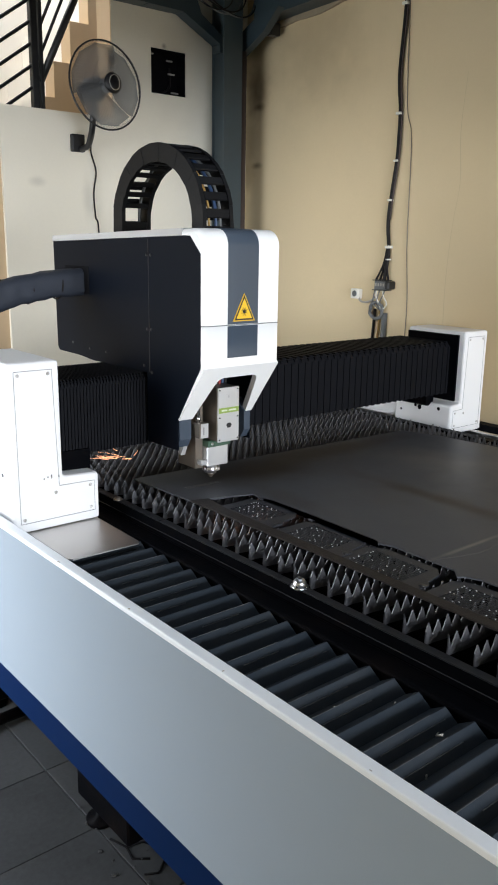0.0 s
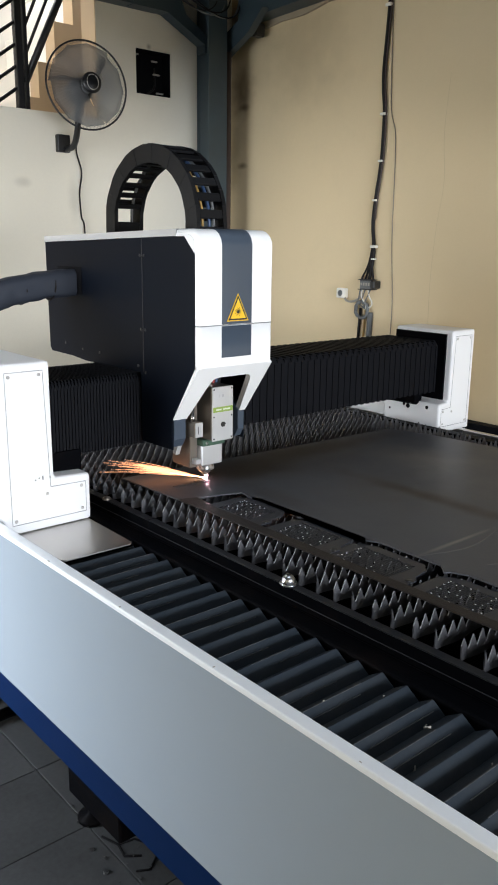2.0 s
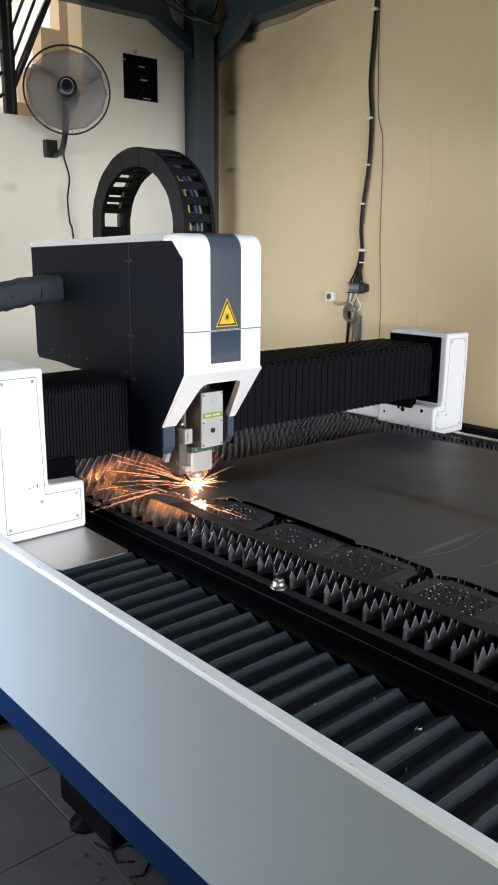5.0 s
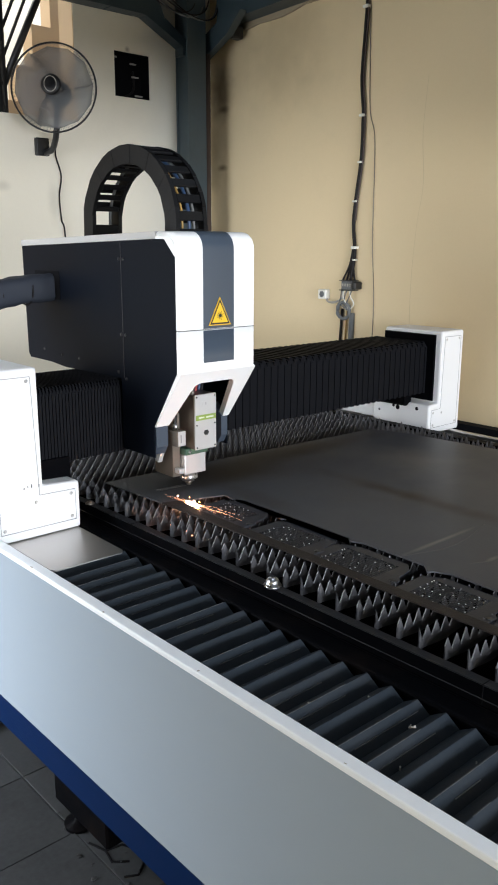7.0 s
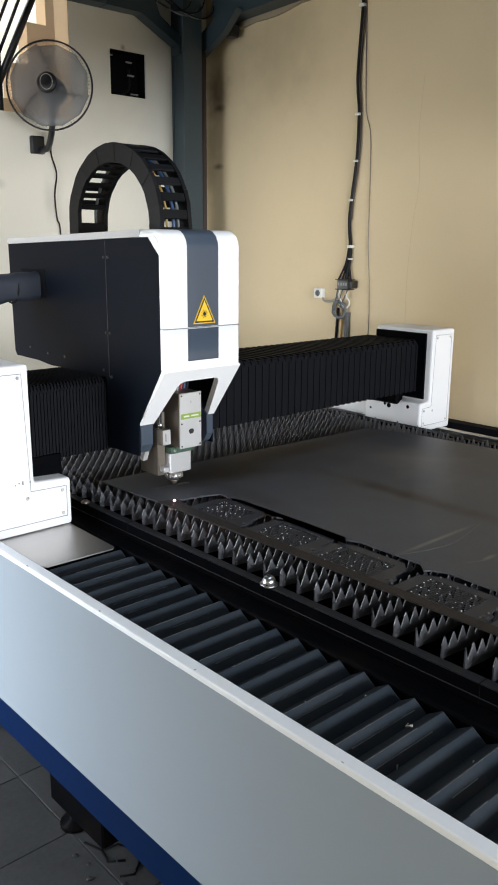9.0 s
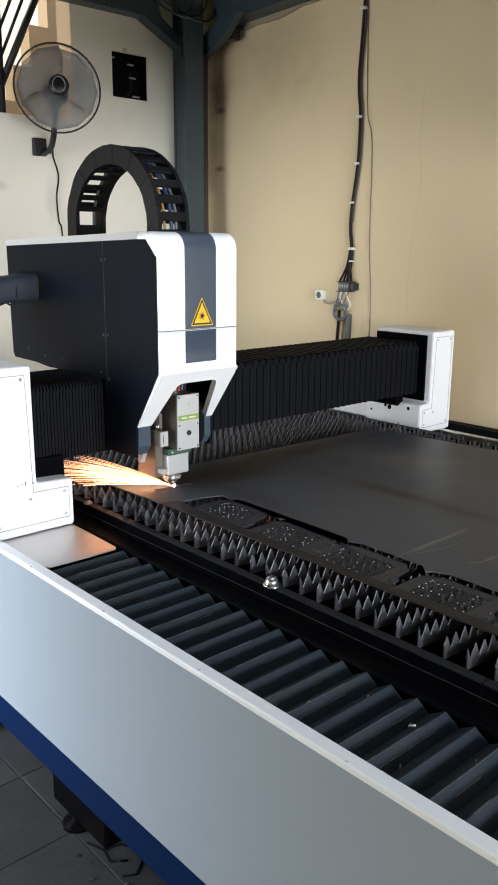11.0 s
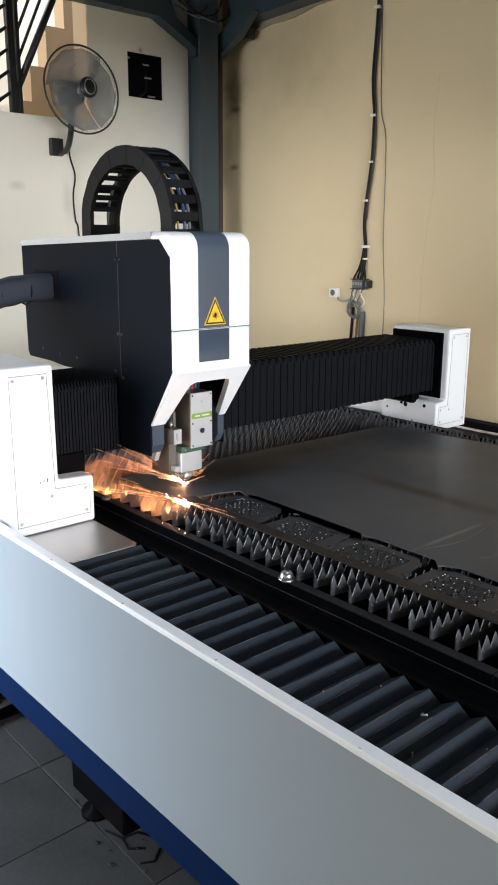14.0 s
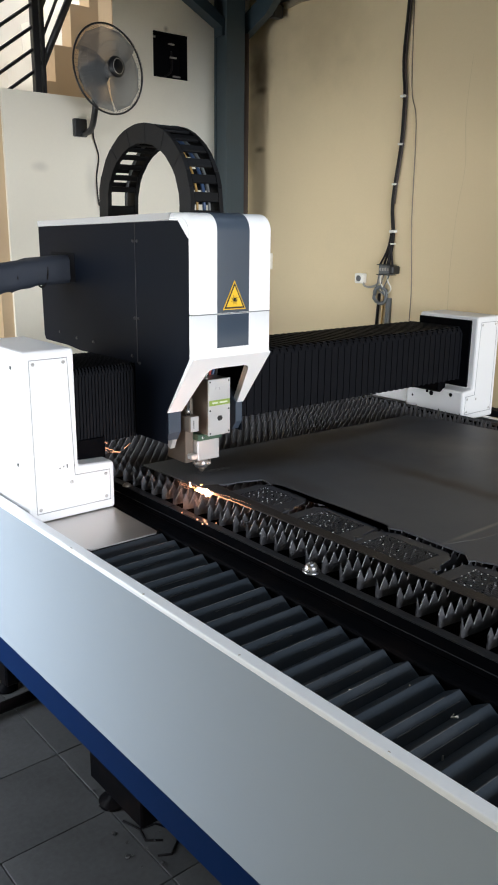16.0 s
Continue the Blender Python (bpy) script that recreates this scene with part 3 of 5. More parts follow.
# ---- the cutting machine: bed ----
Y0, Y1 = -1.3, 3.45
bed = thing("cutting_bed", "flatbed cutting machine body with grey side panel and blue base", "machine")
panel = part("side_panel", bm_prism([(0.85, 0.43), (0.85, 0.8990), (0.868, 0.8990), (0.868, 0.43)], "y", Y0, Y1), PANEL, bed, "grey-blue powder-coated side panel")
part("panel_lip", bm_box(0.8465, 0.877, Y0, Y1, 0.8992, 0.9135, 0.003, 2), PANELTOP, bed, "worn white top edge of the side panel")
part("base_band", bm_prism([(0.853, 0.33), (0.853, 0.429), (0.90, 0.429), (0.90, 0.33)], "y", Y0, Y1), BLUE, bed, "dark blue base band")
part("far_panel", bm_box(3.245, 3.262, Y0, Y1, 0.33, 0.80), PANEL, bed)
part("body", bm_box(0.90, 3.24, Y0 + 0.01, Y1 - 0.01, 0.30, 0.50), BLACKFRAME, bed)
part("rail_tray", bm_box(0.869, 1.20, Y0, Y1, 0.56, 0.79), BLACKFRAME, bed, "black tray under the rail cover")
part("inner_wall", bm_box(1.195, 1.261, Y0, Y1, 0.50, 0.846, 0.008, 2), BLACKFRAME, bed)
part("rim", bm_box(1.262, 1.287, Y0, Y1, 0.50, 0.8868), BLACKFRAME, bed, "black steel rim of the cutting table")
part("rim_cap", bm_box(1.2615, 1.2875, Y0, Y1, 0.887, 0.8902, 0.001), RIMSTEEL, bed, "worn grey top edge of the rim")
for y in (0.725, 1.95, -0.5):
    part("rim_joint", bm_box(1.2612, 1.2875, y - 0.0012, y + 0.0012, 0.847, 0.8906), VOID, bed)
part("wall_rib", bm_tube([(1.262, Y0, 0.858), (1.262, Y1, 0.858)], 0.0015, 6), RIMSTEEL, bed, "worn edge along the table wall")
part("far_rim", bm_box(2.93, 2.985, Y0, Y1, 0.50, 0.905, 0.004), BLACKFRAME, bed)
part("far_tray", bm_box(2.985, 3.24, Y0, Y1, 0.50, 0.83), BLACKFRAME, bed)
part("linear_rail", bm_box(3.17, 3.20, Y0, Y1, 0.83, 0.872, 0.004), STAINLESS, bed, "bright steel guide rail")
part("end_wall", bm_box(1.296, 2.93, Y1 - 0.06, Y1, 0.50, 0.887), BLACKFRAME, bed)
part("end_wall", bm_box(1.296, 2.93, Y0, Y0 + 0.06, 0.50, 0.887), BLACKFRAME, bed)
part("upstand", bm_box(3.27, 3.33, Y0, Y1, 0.30, 0.885), RUBBER, bed)
for y in (1.333, 0.35):
    bolt = part("bolt", bm_lathe([(0.0, 0.0), (0.023, 0.0), (0.023, 0.004), (0.018, 0.005), (0.017, 0.014), (0.013, 0.020), (0.007, 0.0235), (0.0, 0.024)], (1.272, y, 0.890), "z", 20), CHROME, bed, "domed chrome bolt")
    part("socket", bm_lathe([(0.0, 0.0), (0.006, 0.0), (0.006, 0.0022), (0.0, 0.0022)], (1.272, y, 0.9135), "z", 6), INK, bolt)
part("bolt", bm_lathe([(0.0, 0.0), (0.015, 0.0), (0.015, 0.003), (0.010, 0.008), (0.004, 0.011), (0.0, 0.011)], (1.268, 2.205, 0.890), "z", 16), ALUDARK, bed, "dull sooty bolt head")
for k in range(5):
    y = -0.9 + 0.9 * k
    foot = part("leg", bm_box(0.93, 1.06, y - 0.19, y + 0.10, 0.12, 0.30, 0.006), BLACKFRAME, bed)
    part("levelling_foot", bm_lathe([(0.0, 0.0), (0.045, 0.0), (0.045, 0.012), (0.016, 0.022), (0.016, 0.12), (0.0, 0.12)], (1.0, y + 0.09 if k == 3 else y, 0.0), "z", 18), BLACKFRAME, foot)
rng = random.Random(5)
for k in range(5):
    y = 0.3 + k * 0.37 + rng.random() * 0.06
    x = 0.8475 + 0.003 * rng.random()
    part("paint_chip", bm_box(x, x + 0.002 + 0.004 * rng.random(), y, y + 0.003 + 0.010 * rng.random() ** 2, 0.9125, 0.9138), CABLEGREY, bed)

# unseen closed box inside the bed, added to block the glow of resting sprays
drawer = thing("spark_rest_box", "unseen black steel box inside the bed that hides resting sparks", "drawer")
part("shell", bm_box(1.6, 2.8, 0.6, 1.6, 0.505, 0.512), BLACKFRAME, drawer)
part("shell", bm_box(1.6, 2.8, 0.6, 1.6, 0.785, 0.792), BLACKFRAME, drawer)
for b in ((1.6, 1.607, 0.6, 1.6), (2.793, 2.8, 0.6, 1.6), (1.607, 2.793, 0.6, 0.607), (1.607, 2.793, 1.593, 1.6)):
    part("shell", bm_box(*b, 0.512, 0.785), BLACKFRAME, drawer)

# rail cover: folded plates over the near guide rail
cover = thing("rail_bellows", "dark grey folded bellows cover over the guide rail", "bellows cover")
PITCH, RY0 = 0.0657, 1.607
k0, k1 = -38, 7
for k in range(k0, k1):
    y = RY0 + PITCH * k
    prof = [(y - 0.0007, 0.8468), (y + 0.0015, 0.8468), (y + PITCH - 0.0275, 0.8215), (y + PITCH - 0.0275, 0.812), (y - 0.0275, 0.812), (y - 0.0275, 0.8215)]
    own = bm_prism(prof, "x", 0.885, 1.182 + 0.0015 * ((k * 7) % 3))
    for v in own.verts:
        if v.co.x > 1.0 and v.co.z < 0.83 and v.co.z > 0.815:
            v.co.x += 0.006
    part("fold", own, BELLOWS, cover)
    if k % 3 != 1:
        cr = random.Random(k + 100)
        x = 0.90 + 0.1 * cr.random()
        w = x + 0.02 + 0.1 * cr.random()
        part("dust_line", bm_box(w, min(1.17, w + 0.06 + 0.14 * cr.random()), y - 0.0150, y - 0.0138, 0.826, 0.8351), WORN, cover, "pale dust line along a fold")
        part("worn_ridge", bm_box(x, min(1.176, x + 0.05 + 0.2 * cr.random() * (1.17 - x) / 0.2), y - 0.0006, y + 0.0016, 0.8466, 0.8473), WORN, cover, "pale worn line along a fold ridge")
rng = random.Random(8)
for k in range(26):
    y = 0.4 + rng.random() * 1.2
    x = 0.90 + rng.random() * 0.24
    f = ((y - RY0) / PITCH) % 1
    part("debris", bm_box(x, x + 0.002 + 0.003 * rng.random(), y, y + 0.002, 0.815, 0.849 - 0.03 * f), CABLEGREY, cover, "tiny metal chip")
part("debris", bm_tube([(1.105, 0.765, 0.845), (1.098, 0.775, 0.842), (1.112, 0.780, 0.84)], 0.003, 5, end_radius=0.001), CABLEGREY, cover, "small curled metal chip")

# toothed support slats
slats = thing("slat_table", "table of scorched toothed steel support slats", "slat table")
SX0, SX1, TP = 1.288, 2.926, 0.033
rng = random.Random(3)
variants = []
for v in range(4):
    # the teeth of every second slat sit a third of a tooth further out
    tip_x = 1.296 if v % 2 == 0 else 1.284 + TP
    top = [(SX0, 0.918 if v % 2 == 0 else 0.9345)]
    if v % 2:
        top.append((1.2995, 0.902))
    while tip_x + TP * 0.5 < SX1:
        h = 0.9375 - rng.random() * 0.005
        top += [(tip_x - 0.0012, h - 0.002), (tip_x + rng.uniform(-0.0006, 0.0006), h), (tip_x + 0.0012, h - 0.002), (tip_x + TP * 0.5, 0.901 + rng.random() * 0.003)]
        tip_x += TP
    top.append((SX1, 0.902))
    me_bm = bmesh.new()
    # plate faces under the teeth are black, painting in the shade between slats
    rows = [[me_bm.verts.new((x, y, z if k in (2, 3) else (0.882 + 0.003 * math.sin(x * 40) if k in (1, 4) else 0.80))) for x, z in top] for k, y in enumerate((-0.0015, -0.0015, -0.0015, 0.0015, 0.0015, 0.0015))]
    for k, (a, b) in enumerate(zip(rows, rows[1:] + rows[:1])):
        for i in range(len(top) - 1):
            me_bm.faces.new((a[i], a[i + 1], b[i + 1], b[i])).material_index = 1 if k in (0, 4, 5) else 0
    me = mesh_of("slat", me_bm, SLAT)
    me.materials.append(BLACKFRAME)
    variants.append(me)
y = 0.956 - 36 * 0.0595
k = 0
while y < 3.36:
    ob = new("slat", variants[k % 4])
    ob.parent = slats
    ob.matrix_basis = pose(0, y, 0) @ pose(rng.uniform(-0.002, 0.002), 0, 0, 0, 0, rng.uniform(-0.12, 0.12))
    y += 0.0595
    k += 1

# ---- steel sheet with its cut parts ----
sheet = thing("steel_sheet", "dark mill-scale steel sheet with cut-out openings", "steel sheet")
ST, SB = 0.942, 0.938
PARTS = ((1.655, 1.80, 0.0), (1.385, 1.545, 0.004), (1.135, 1.31, 0.008), (0.872, 1.03, 0.010), (0.605, 0.77, 0.010), (0.335, 0.50, 0.010), (0.065, 0.23, 0.0))
bound = [(1.405, -1.1)]
for y0, y1, d in reversed(PARTS):
    bound += [(1.535, y0 - 0.075), (1.565, y0 - 0.045), (1.568, y1 - 0.02), (1.55, y1 + 0.02)]
bound += [(1.55, 1.80), (1.562, 1.86), (1.50, 1.885), (1.43, 1.895)]
main = [(1.346, 2.232), (2.655, 2.175), (2.71, 2.0), (2.757, 1.55), (2.775, -1.1), (1.535, -1.1)] + [(x, y) for x, y in bound[1:]] + [(1.42, 1.91), (1.362, 1.93)]
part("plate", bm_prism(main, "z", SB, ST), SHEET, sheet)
part("skeleton_strip", bm_prism([(1.373, -1.1), (1.372, 1.25), (1.362, 1.93), (1.42, 1.91), (1.405, 1.80), (1.402, -1.1)], "z", SB, ST), SHEETEDGE, sheet, "brown heat-tinted rim left along the sheet edge")
for k in range(len(PARTS)):
    y0, y1, d = PARTS[k]
    # cut blank, sunk a little, with a perforated field
    gx0, gx1 = 1.415, 1.525
    z = ST - 0.003 - d * 0.6
    blank = thing("cut_blank", "freshly cut dark steel bracket with a perforated field", "cut part", "cut blanks in the sheet")
    rim_l = bm_box(1.4045, gx0, y0 - 0.055, y1 + 0.035, z - 0.004, z)
    part("border", rim_l, CUTPART, blank)
    part("border", bm_prism([(gx1, y0 - 0.03), (gx1, y1 + 0.03), (1.540, y1 + 0.01), (1.552, y1 - 0.02), (1.552, y0 - 0.005)], "z", z - 0.004, z), CUTPART, blank)
    part("border", bm_box(gx0, gx1, y1, y1 + 0.035, z - 0.004, z), CUTPART, blank)
    part("border", bm_prism([(gx0, y0 - 0.055), (gx0, y0), (gx1, y0), (gx1, y0 - 0.03), (1.47, y0 - 0.04), (1.455, y0 - 0.055)], "z", z - 0.004, z), CUTPART, blank)
    grid = bmesh.new()
    glint = bmesh.new()
    ny, nx, g = 7, 12, 0.0014
    dy, dx = (y1 - y0) / ny, (gx1 - gx0) / nx
    ys = sorted({round(q, 6) for h in range(2 * ny + 1) for q in (y0 + h * dy / 2 - g, y0 + h * dy / 2 + g) if y0 < q < y1} | {round(y0, 6), round(y1, 6)})
    xs = sorted({round(q, 6) for h in range(nx + 1) for q in (gx0 + h * dx - 0.0016, gx0 + h * dx + 0.0016) if gx0 < q < gx1} | {gx0, gx1})
    vs = {(i, j, s): grid.verts.new((xx, yy, z - 0.0005 * s)) for i, xx in enumerate(xs) for j, yy in enumerate(ys) for s in (0, 1)}
    gr = random.Random(20 + k)

    def slot(i, j):
        xm, ym = (xs[i] + xs[i + 1]) / 2 - gx0, (ys[j] + ys[j + 1]) / 2 - y0
        if not 0.0016 < xm % dx < dx - 0.0016:
            return False
        f = (ym + (dy / 2 if int(xm / dx) % 2 else 0)) % dy
        return g < f < dy - g and 0.004 < ym < y1 - y0 - 0.004

    holes = {(i, j) for i in range(len(xs) - 1) for j in range(len(ys) - 1) if slot(i, j)}
    for i in range(len(xs) - 1):
        for j in range(len(ys) - 1):
            if (i, j) in holes:
                for (p, q), (e, f) in (((-1, 0), ((0, 0), (0, 1))), ((1, 0), ((1, 0), (1, 1))), ((0, -1), ((0, 0), (1, 0))), ((0, 1), ((0, 1), (1, 1)))):
                    if (i + p, j + q) not in holes:
                        grid.faces.new((vs[i + e[0], j + e[1], 0], vs[i + f[0], j + f[1], 0], vs[i + f[0], j + f[1], 1], vs[i + e[0], j + e[1], 1]))
                # small pale chips stand in for glints at the slot ends
                if (i, j + 1) not in holes and gr.random() < 0.22:
                    bm_box(xs[i] + 0.001, xs[i] + 0.0036, ys[j + 1] - 0.0022, ys[j + 1] + 0.0004, z - 0.0014, z + 0.0007, bm=glint)
            else:
                for s in (0, 1):
                    grid.faces.new([vs[i + e, j + f, s] for e, f in ((0, 0), (1, 0), (1, 1), (0, 1))])
    part("perforated_field", grid, CUTPART, blank, "grid of small laser-cut slots")
    tagged(part("slot_edge", glint, GLINT, blank, "bright glints painted on slot edges"), kind="stuff")
    part("notch", bm_lathe([(0.0, 0.0), (0.009, 0.0), (0.009, 0.0012), (0.0, 0.0012)], (1.44, y0 - 0.045, z), "z", 10), INK, blank, "small dark hole")
# row of fresh slots under the nozzle
row = bmesh.new()
rowg = bmesh.new()
gr = random.Random(31)
for i in range(14):
    for j in range(2):
        x = 1.425 + i * 0.0095 + 0.004 * j
        y = 2.045 - 0.012 * j - i * 0.0006
        bm_box(x, x + 0.0065, y, y + 0.0045, ST, ST + 0.0012, bm=row)
        if gr.random() < 0.7:
            bm_box(x + 0.001, x + 0.004, y - 0.0012, y, ST, ST + 0.0022, bm=rowg)
part("slot_row", row, INK, sheet, "row of fresh dark slots")
part("slot_burr", rowg, SCRATCH, sheet, "bright burrs beside the slots")
for a, b, c in (((1.575, 1.16), (1.74, 1.12), (1.95, 1.16)), ((1.60, 0.70), (1.75, 0.62), (1.86, 0.60)), ((1.66, 1.02), (1.70, 1.0), (1.73, 1.0))):
    part("scratch", bm_tube(spline([(*a, ST), (*b, ST), (*c, ST)]), 0.0006, 4), SCRATCH, sheet, "pale scratch across the sheet")

# ---- gantry ----
gantry = thing("gantry", "black bellows-covered gantry beam with white end covers", "gantry")
EY = 2.18


def end_cover(sign, x_out, x_in, x_foot, z_top, z0):
    """L-shaped white end cover; the foot points to the table."""
    xs = sorted((x_out, x_in))
    prof = [(x_out, z0), (x_out, z_top), (x_in, z_top), (x_in, 1.012), (x_foot, 1.006), (x_foot, z0)]
    body = bm_prism(prof, "y", EY, EY + 0.33, bevel=0.010)
    c = part("end_cover", body, WHITE, gantry, "white painted sheet-metal end cover")
    i = sign * 0.024
    lid = [(x_out + i, z0 + 0.03), (x_out + i, z_top - 0.026), (x_in - i, z_top - 0.026), (x_in - i * 0.6, 0.985), (x_foot - i * 0.7, 0.982), (x_foot - i * 0.7, z0 + 0.03)]
    ln = bmesh.new()
    for p, q in zip(lid, lid[1:] + lid[:1]):
        bm_tube([(p[0], EY - 0.0002, p[1]), (q[0], EY - 0.0002, q[1])], 0.0012, 4, ln)
    part("lid_joint", ln, SEAMLINE, c)
    pts = [(lid[0][0] + i * .5, lid[0][1] + 0.012), (lid[1][0] + i * .5, lid[1][1] - 0.012), (lid[2][0] - i * .5, lid[2][1] - 0.012), (lid[3][0] - i * 0.5, lid[3][1] - 0.02), (lid[4][0] - i * .6, lid[4][1] - 0.012), (lid[5][0] - i * .6, lid[5][1] + 0.012)]
    for px, pz in pts:
        part("screw", bm_lathe([(0.0, -0.003), (0.0035, -0.003), (0.0055, -0.001), (0.0055, 0.001), (0.0, 0.001)], (px, EY, pz), "y", 12), STAINLESS, c)
    return c


ca = end_cover(1, 0.898, 1.065, 1.187, 1.372, 0.854)
part("screw", bm_lathe([(0.0, -0.003), (0.006, -0.002), (0.006, 0.001), (0.0, 0.001)], (0.898, 2.25, 1.32), "x", 12), GREYBOX, ca)
part("screw", bm_lathe([(0.0, -0.003), (0.006, -0.002), (0.006, 0.001), (0.0, 0.001)], (0.898, 2.24, 1.03), "x", 12), GREYBOX, ca)
for k in range(5):
    part("scuff", bm_box(1.0 + 0.012 * k, 1.004 + 0.012 * k, EY - 0.0006, EY + 0.001, 1.012 + 0.004 * (k % 2), 1.016 + 0.004 * (k % 3)), SEAM, ca)
end_cover(-1, 3.240, 3.070, 3.000, 1.342, 0.870)
part("inner_shield", bm_box(3.03, 3.055, EY + 0.05, EY + 0.60, 0.90, 0.998, 0.003), WHITE, gantry, "white inner shield plate")
for y, z, r in ((2.25, 0.984, 0.009), (2.36, 0.976, 0.012), (2.385, 0.982, 0.008), (2.47, 0.95, 0.006)):
    part("shield_hole", bm_lathe([(0.0, -0.0015), (r * 0.7, -0.0015), (r, 0.0), (r, 0.002), (0.0, 0.002)], (3.0, y, z), "x", 9), VOID, gantry, "burnt black hole in the cover foot")
part("inner_bracket", bm_box(2.98, 3.03, EY + 0.12, EY + 0.34, 0.99, 1.05, 0.008), BLACKFRAME, gantry)
part("inner_end", bm_box(3.055, 3.066, EY + 0.03, EY + 0.32, 1.02, 1.325), BLACKFRAME, gantry, "black inner face of the end cover")
part("slide_plate", bm_prism([(0.944, 2.195), (0.944, 1.93), (0.955, 1.915), (1.165, 1.912), (1.175, 1.925), (1.182, 2.195)], "z", 0.8485, 0.852), STAINLESS, gantry, "brushed steel slide plate over the rail cover")
part("slide_edge", bm_box(0.925, 1.19, 1.935, 2.4, 0.826, 0.848, 0.003), BLACKFRAME, gantry)
part("beam_core", bm_box(1.03, 3.056, 2.275, 2.535, 1.075, 1.262), RUBBER, gantry)
# black plate added to fill the shadow below the beam end
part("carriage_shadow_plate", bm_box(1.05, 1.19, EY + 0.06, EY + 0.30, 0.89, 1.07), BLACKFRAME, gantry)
x = 1.066
k = 0
while x < 3.05:
    pitch = 0.0115 if x < 1.42 else 0.036
    fold = bmesh.new()
    for a, b, z, inset in ((x, x + pitch * 0.5, 1.292, 0.0), (x + pitch * 0.5, x + pitch, 1.285, 0.0035)):
        cut_y = 0.020 if inset == 0 else 0.004
        bm_prism([(2.25 + inset, 1.052 + inset * 0.8), (2.25 + inset, z - cut_y * 1.3), (2.25 + inset + cut_y, z), (2.555 - inset, z), (2.555 - inset, 1.052 + inset * 0.8)], "x", a, b - 0.0006, bm=fold)
    part("bellows_fold", fold, RUBBER, gantry)
    x += pitch
    k += 1

# ---- head cover that rides on the gantry ----
HX, HW, HY = 1.409, 0.297, 1.920
head = thing("head_cover", "white and slate machine head cover with black sides", "machine cover")


def shell_band(x0, x1, z0, z1, y_end, out, soft):
    """Sheet that runs up the front and rolls over onto the top, its two ends softly rounded."""
    r = 0.050
    line = [(HY, z0, -1.0, 0.0), (HY, z0 + 0.002, -1.0, 0.0)]
    if z1 > 1.75:
        line += [(HY + r - r * math.cos(a), z1 - r + r * math.sin(a), -math.cos(a), math.sin(a)) for a in (math.pi / 2 * k / 10 for k in range(11))]
        line.append((y_end, z1, 0.0, 1.0))
    else:
        line.append((HY, z1, -1.0, 0.0))
    cols = [(x0 + u, soft - math.sqrt(max(0.0, soft * soft - (soft - u) ** 2))) for u in (soft * k / 5 for k in range(6))]
    cols += [(x1 - (x - x0), d) for x, d in reversed(cols)]
    own = bmesh.new()
    loops = []
    for x, d in cols:
        outer = [own.verts.new((x, y + (out - d) * ny, z + (out - d) * nz)) for y, z, ny, nz in line]
        inner = [own.verts.new((x, y - 0.0165 * ny, z - 0.0165 * nz)) for y, z, ny, nz in line]
        loops.append(outer + inner[::-1])
    n = len(loops[0])
    for la, lb in zip(loops, loops[1:]):
        for i in range(n):
            own.faces.new((la[i], la[(i + 1) % n], lb[(i + 1) % n], lb[i])).smooth = i < len(line) - 1
    m = len(line)
    for lp in (loops[0], loops[-1]):
        for i in range(m - 1):
            own.faces.new((lp[i], lp[i + 1], lp[n - 2 - i], lp[n - 1 - i]))
    return own


part("front_shell", shell_band(HX, HX + HW, 1.4745, 1.757, HY + 0.11, 0.0, 0.014), SHELL, head, "glossy white rounded front shell")
part("lower_shell", shell_band(HX, HX + HW, 1.345, 1.4715, 0, 0.0, 0.014), SHELL, head, "glossy white lower front shell")
part("shell_gap", bm_box(HX + 0.004, HX + HW - 0.004, HY + 0.003, HY + 0.015, 1.4716, 1.4744), SEAM, head)
part("stripe", shell_band(1.497, 1.616, 1.4755, 1.757, HY + 0.2, 0.0015, 0.0012), STRIPE, head, "slate grey centre stripe rolling over the top")
part("stripe", shell_band(1.497, 1.616, 1.374, 1.4705, 0, 0.0015, 0.0012), STRIPE, head, "slate grey centre stripe")
roll = [(HY + 0.050 - 0.0334 * math.cos(a), 1.707 + 0.0334 * math.sin(a)) for a in (math.pi / 2 * k / 6 for k in range(7))]
for x0 in (HX - 0.0016, HX + HW - 0.0104):
    part("cheek", bm_prism([(HY + 0.0166, 1.6865)] + roll + [(HY + 0.110, 1.7404), (HY + 0.110, 1.7352), (HY + 0.0670, 1.7352), (HY + 0.0178, 1.6865)], "x", x0, x0 + 0.012), SHELL, head, "white shell corner above the black side")
# sloping arch below the shell
slope = Vector((0, 0.133, -0.180))
L = slope.length
frame_m = Matrix.Translation((HX, HY, 1.345)) @ Matrix(((1, 0, 0, 0), (0, slope.y / L, 0.804, 0), (0, slope.z / L, 0.594, 0), (0, 0, 0, 1)))
arch = [(0, 0), (HW, 0), (HW, L), (HW - 0.026, L), (HW - 0.058, 0.066), (HW - 0.066, 0.052), (HW - 0.08, 0.046), (0.098, 0.046), (0.084, 0.052), (0.076, 0.066), (0.052, L), (0, L)]
own = bm_prism(arch, "z", 0.0, 0.022)
for v in own.verts:
    v.co = frame_m @ v.co
part("arch", own, SHELL, head, "white sloping arch round the cutting head")
lowz, lowy = 1.345 + slope.z, HY + slope.y
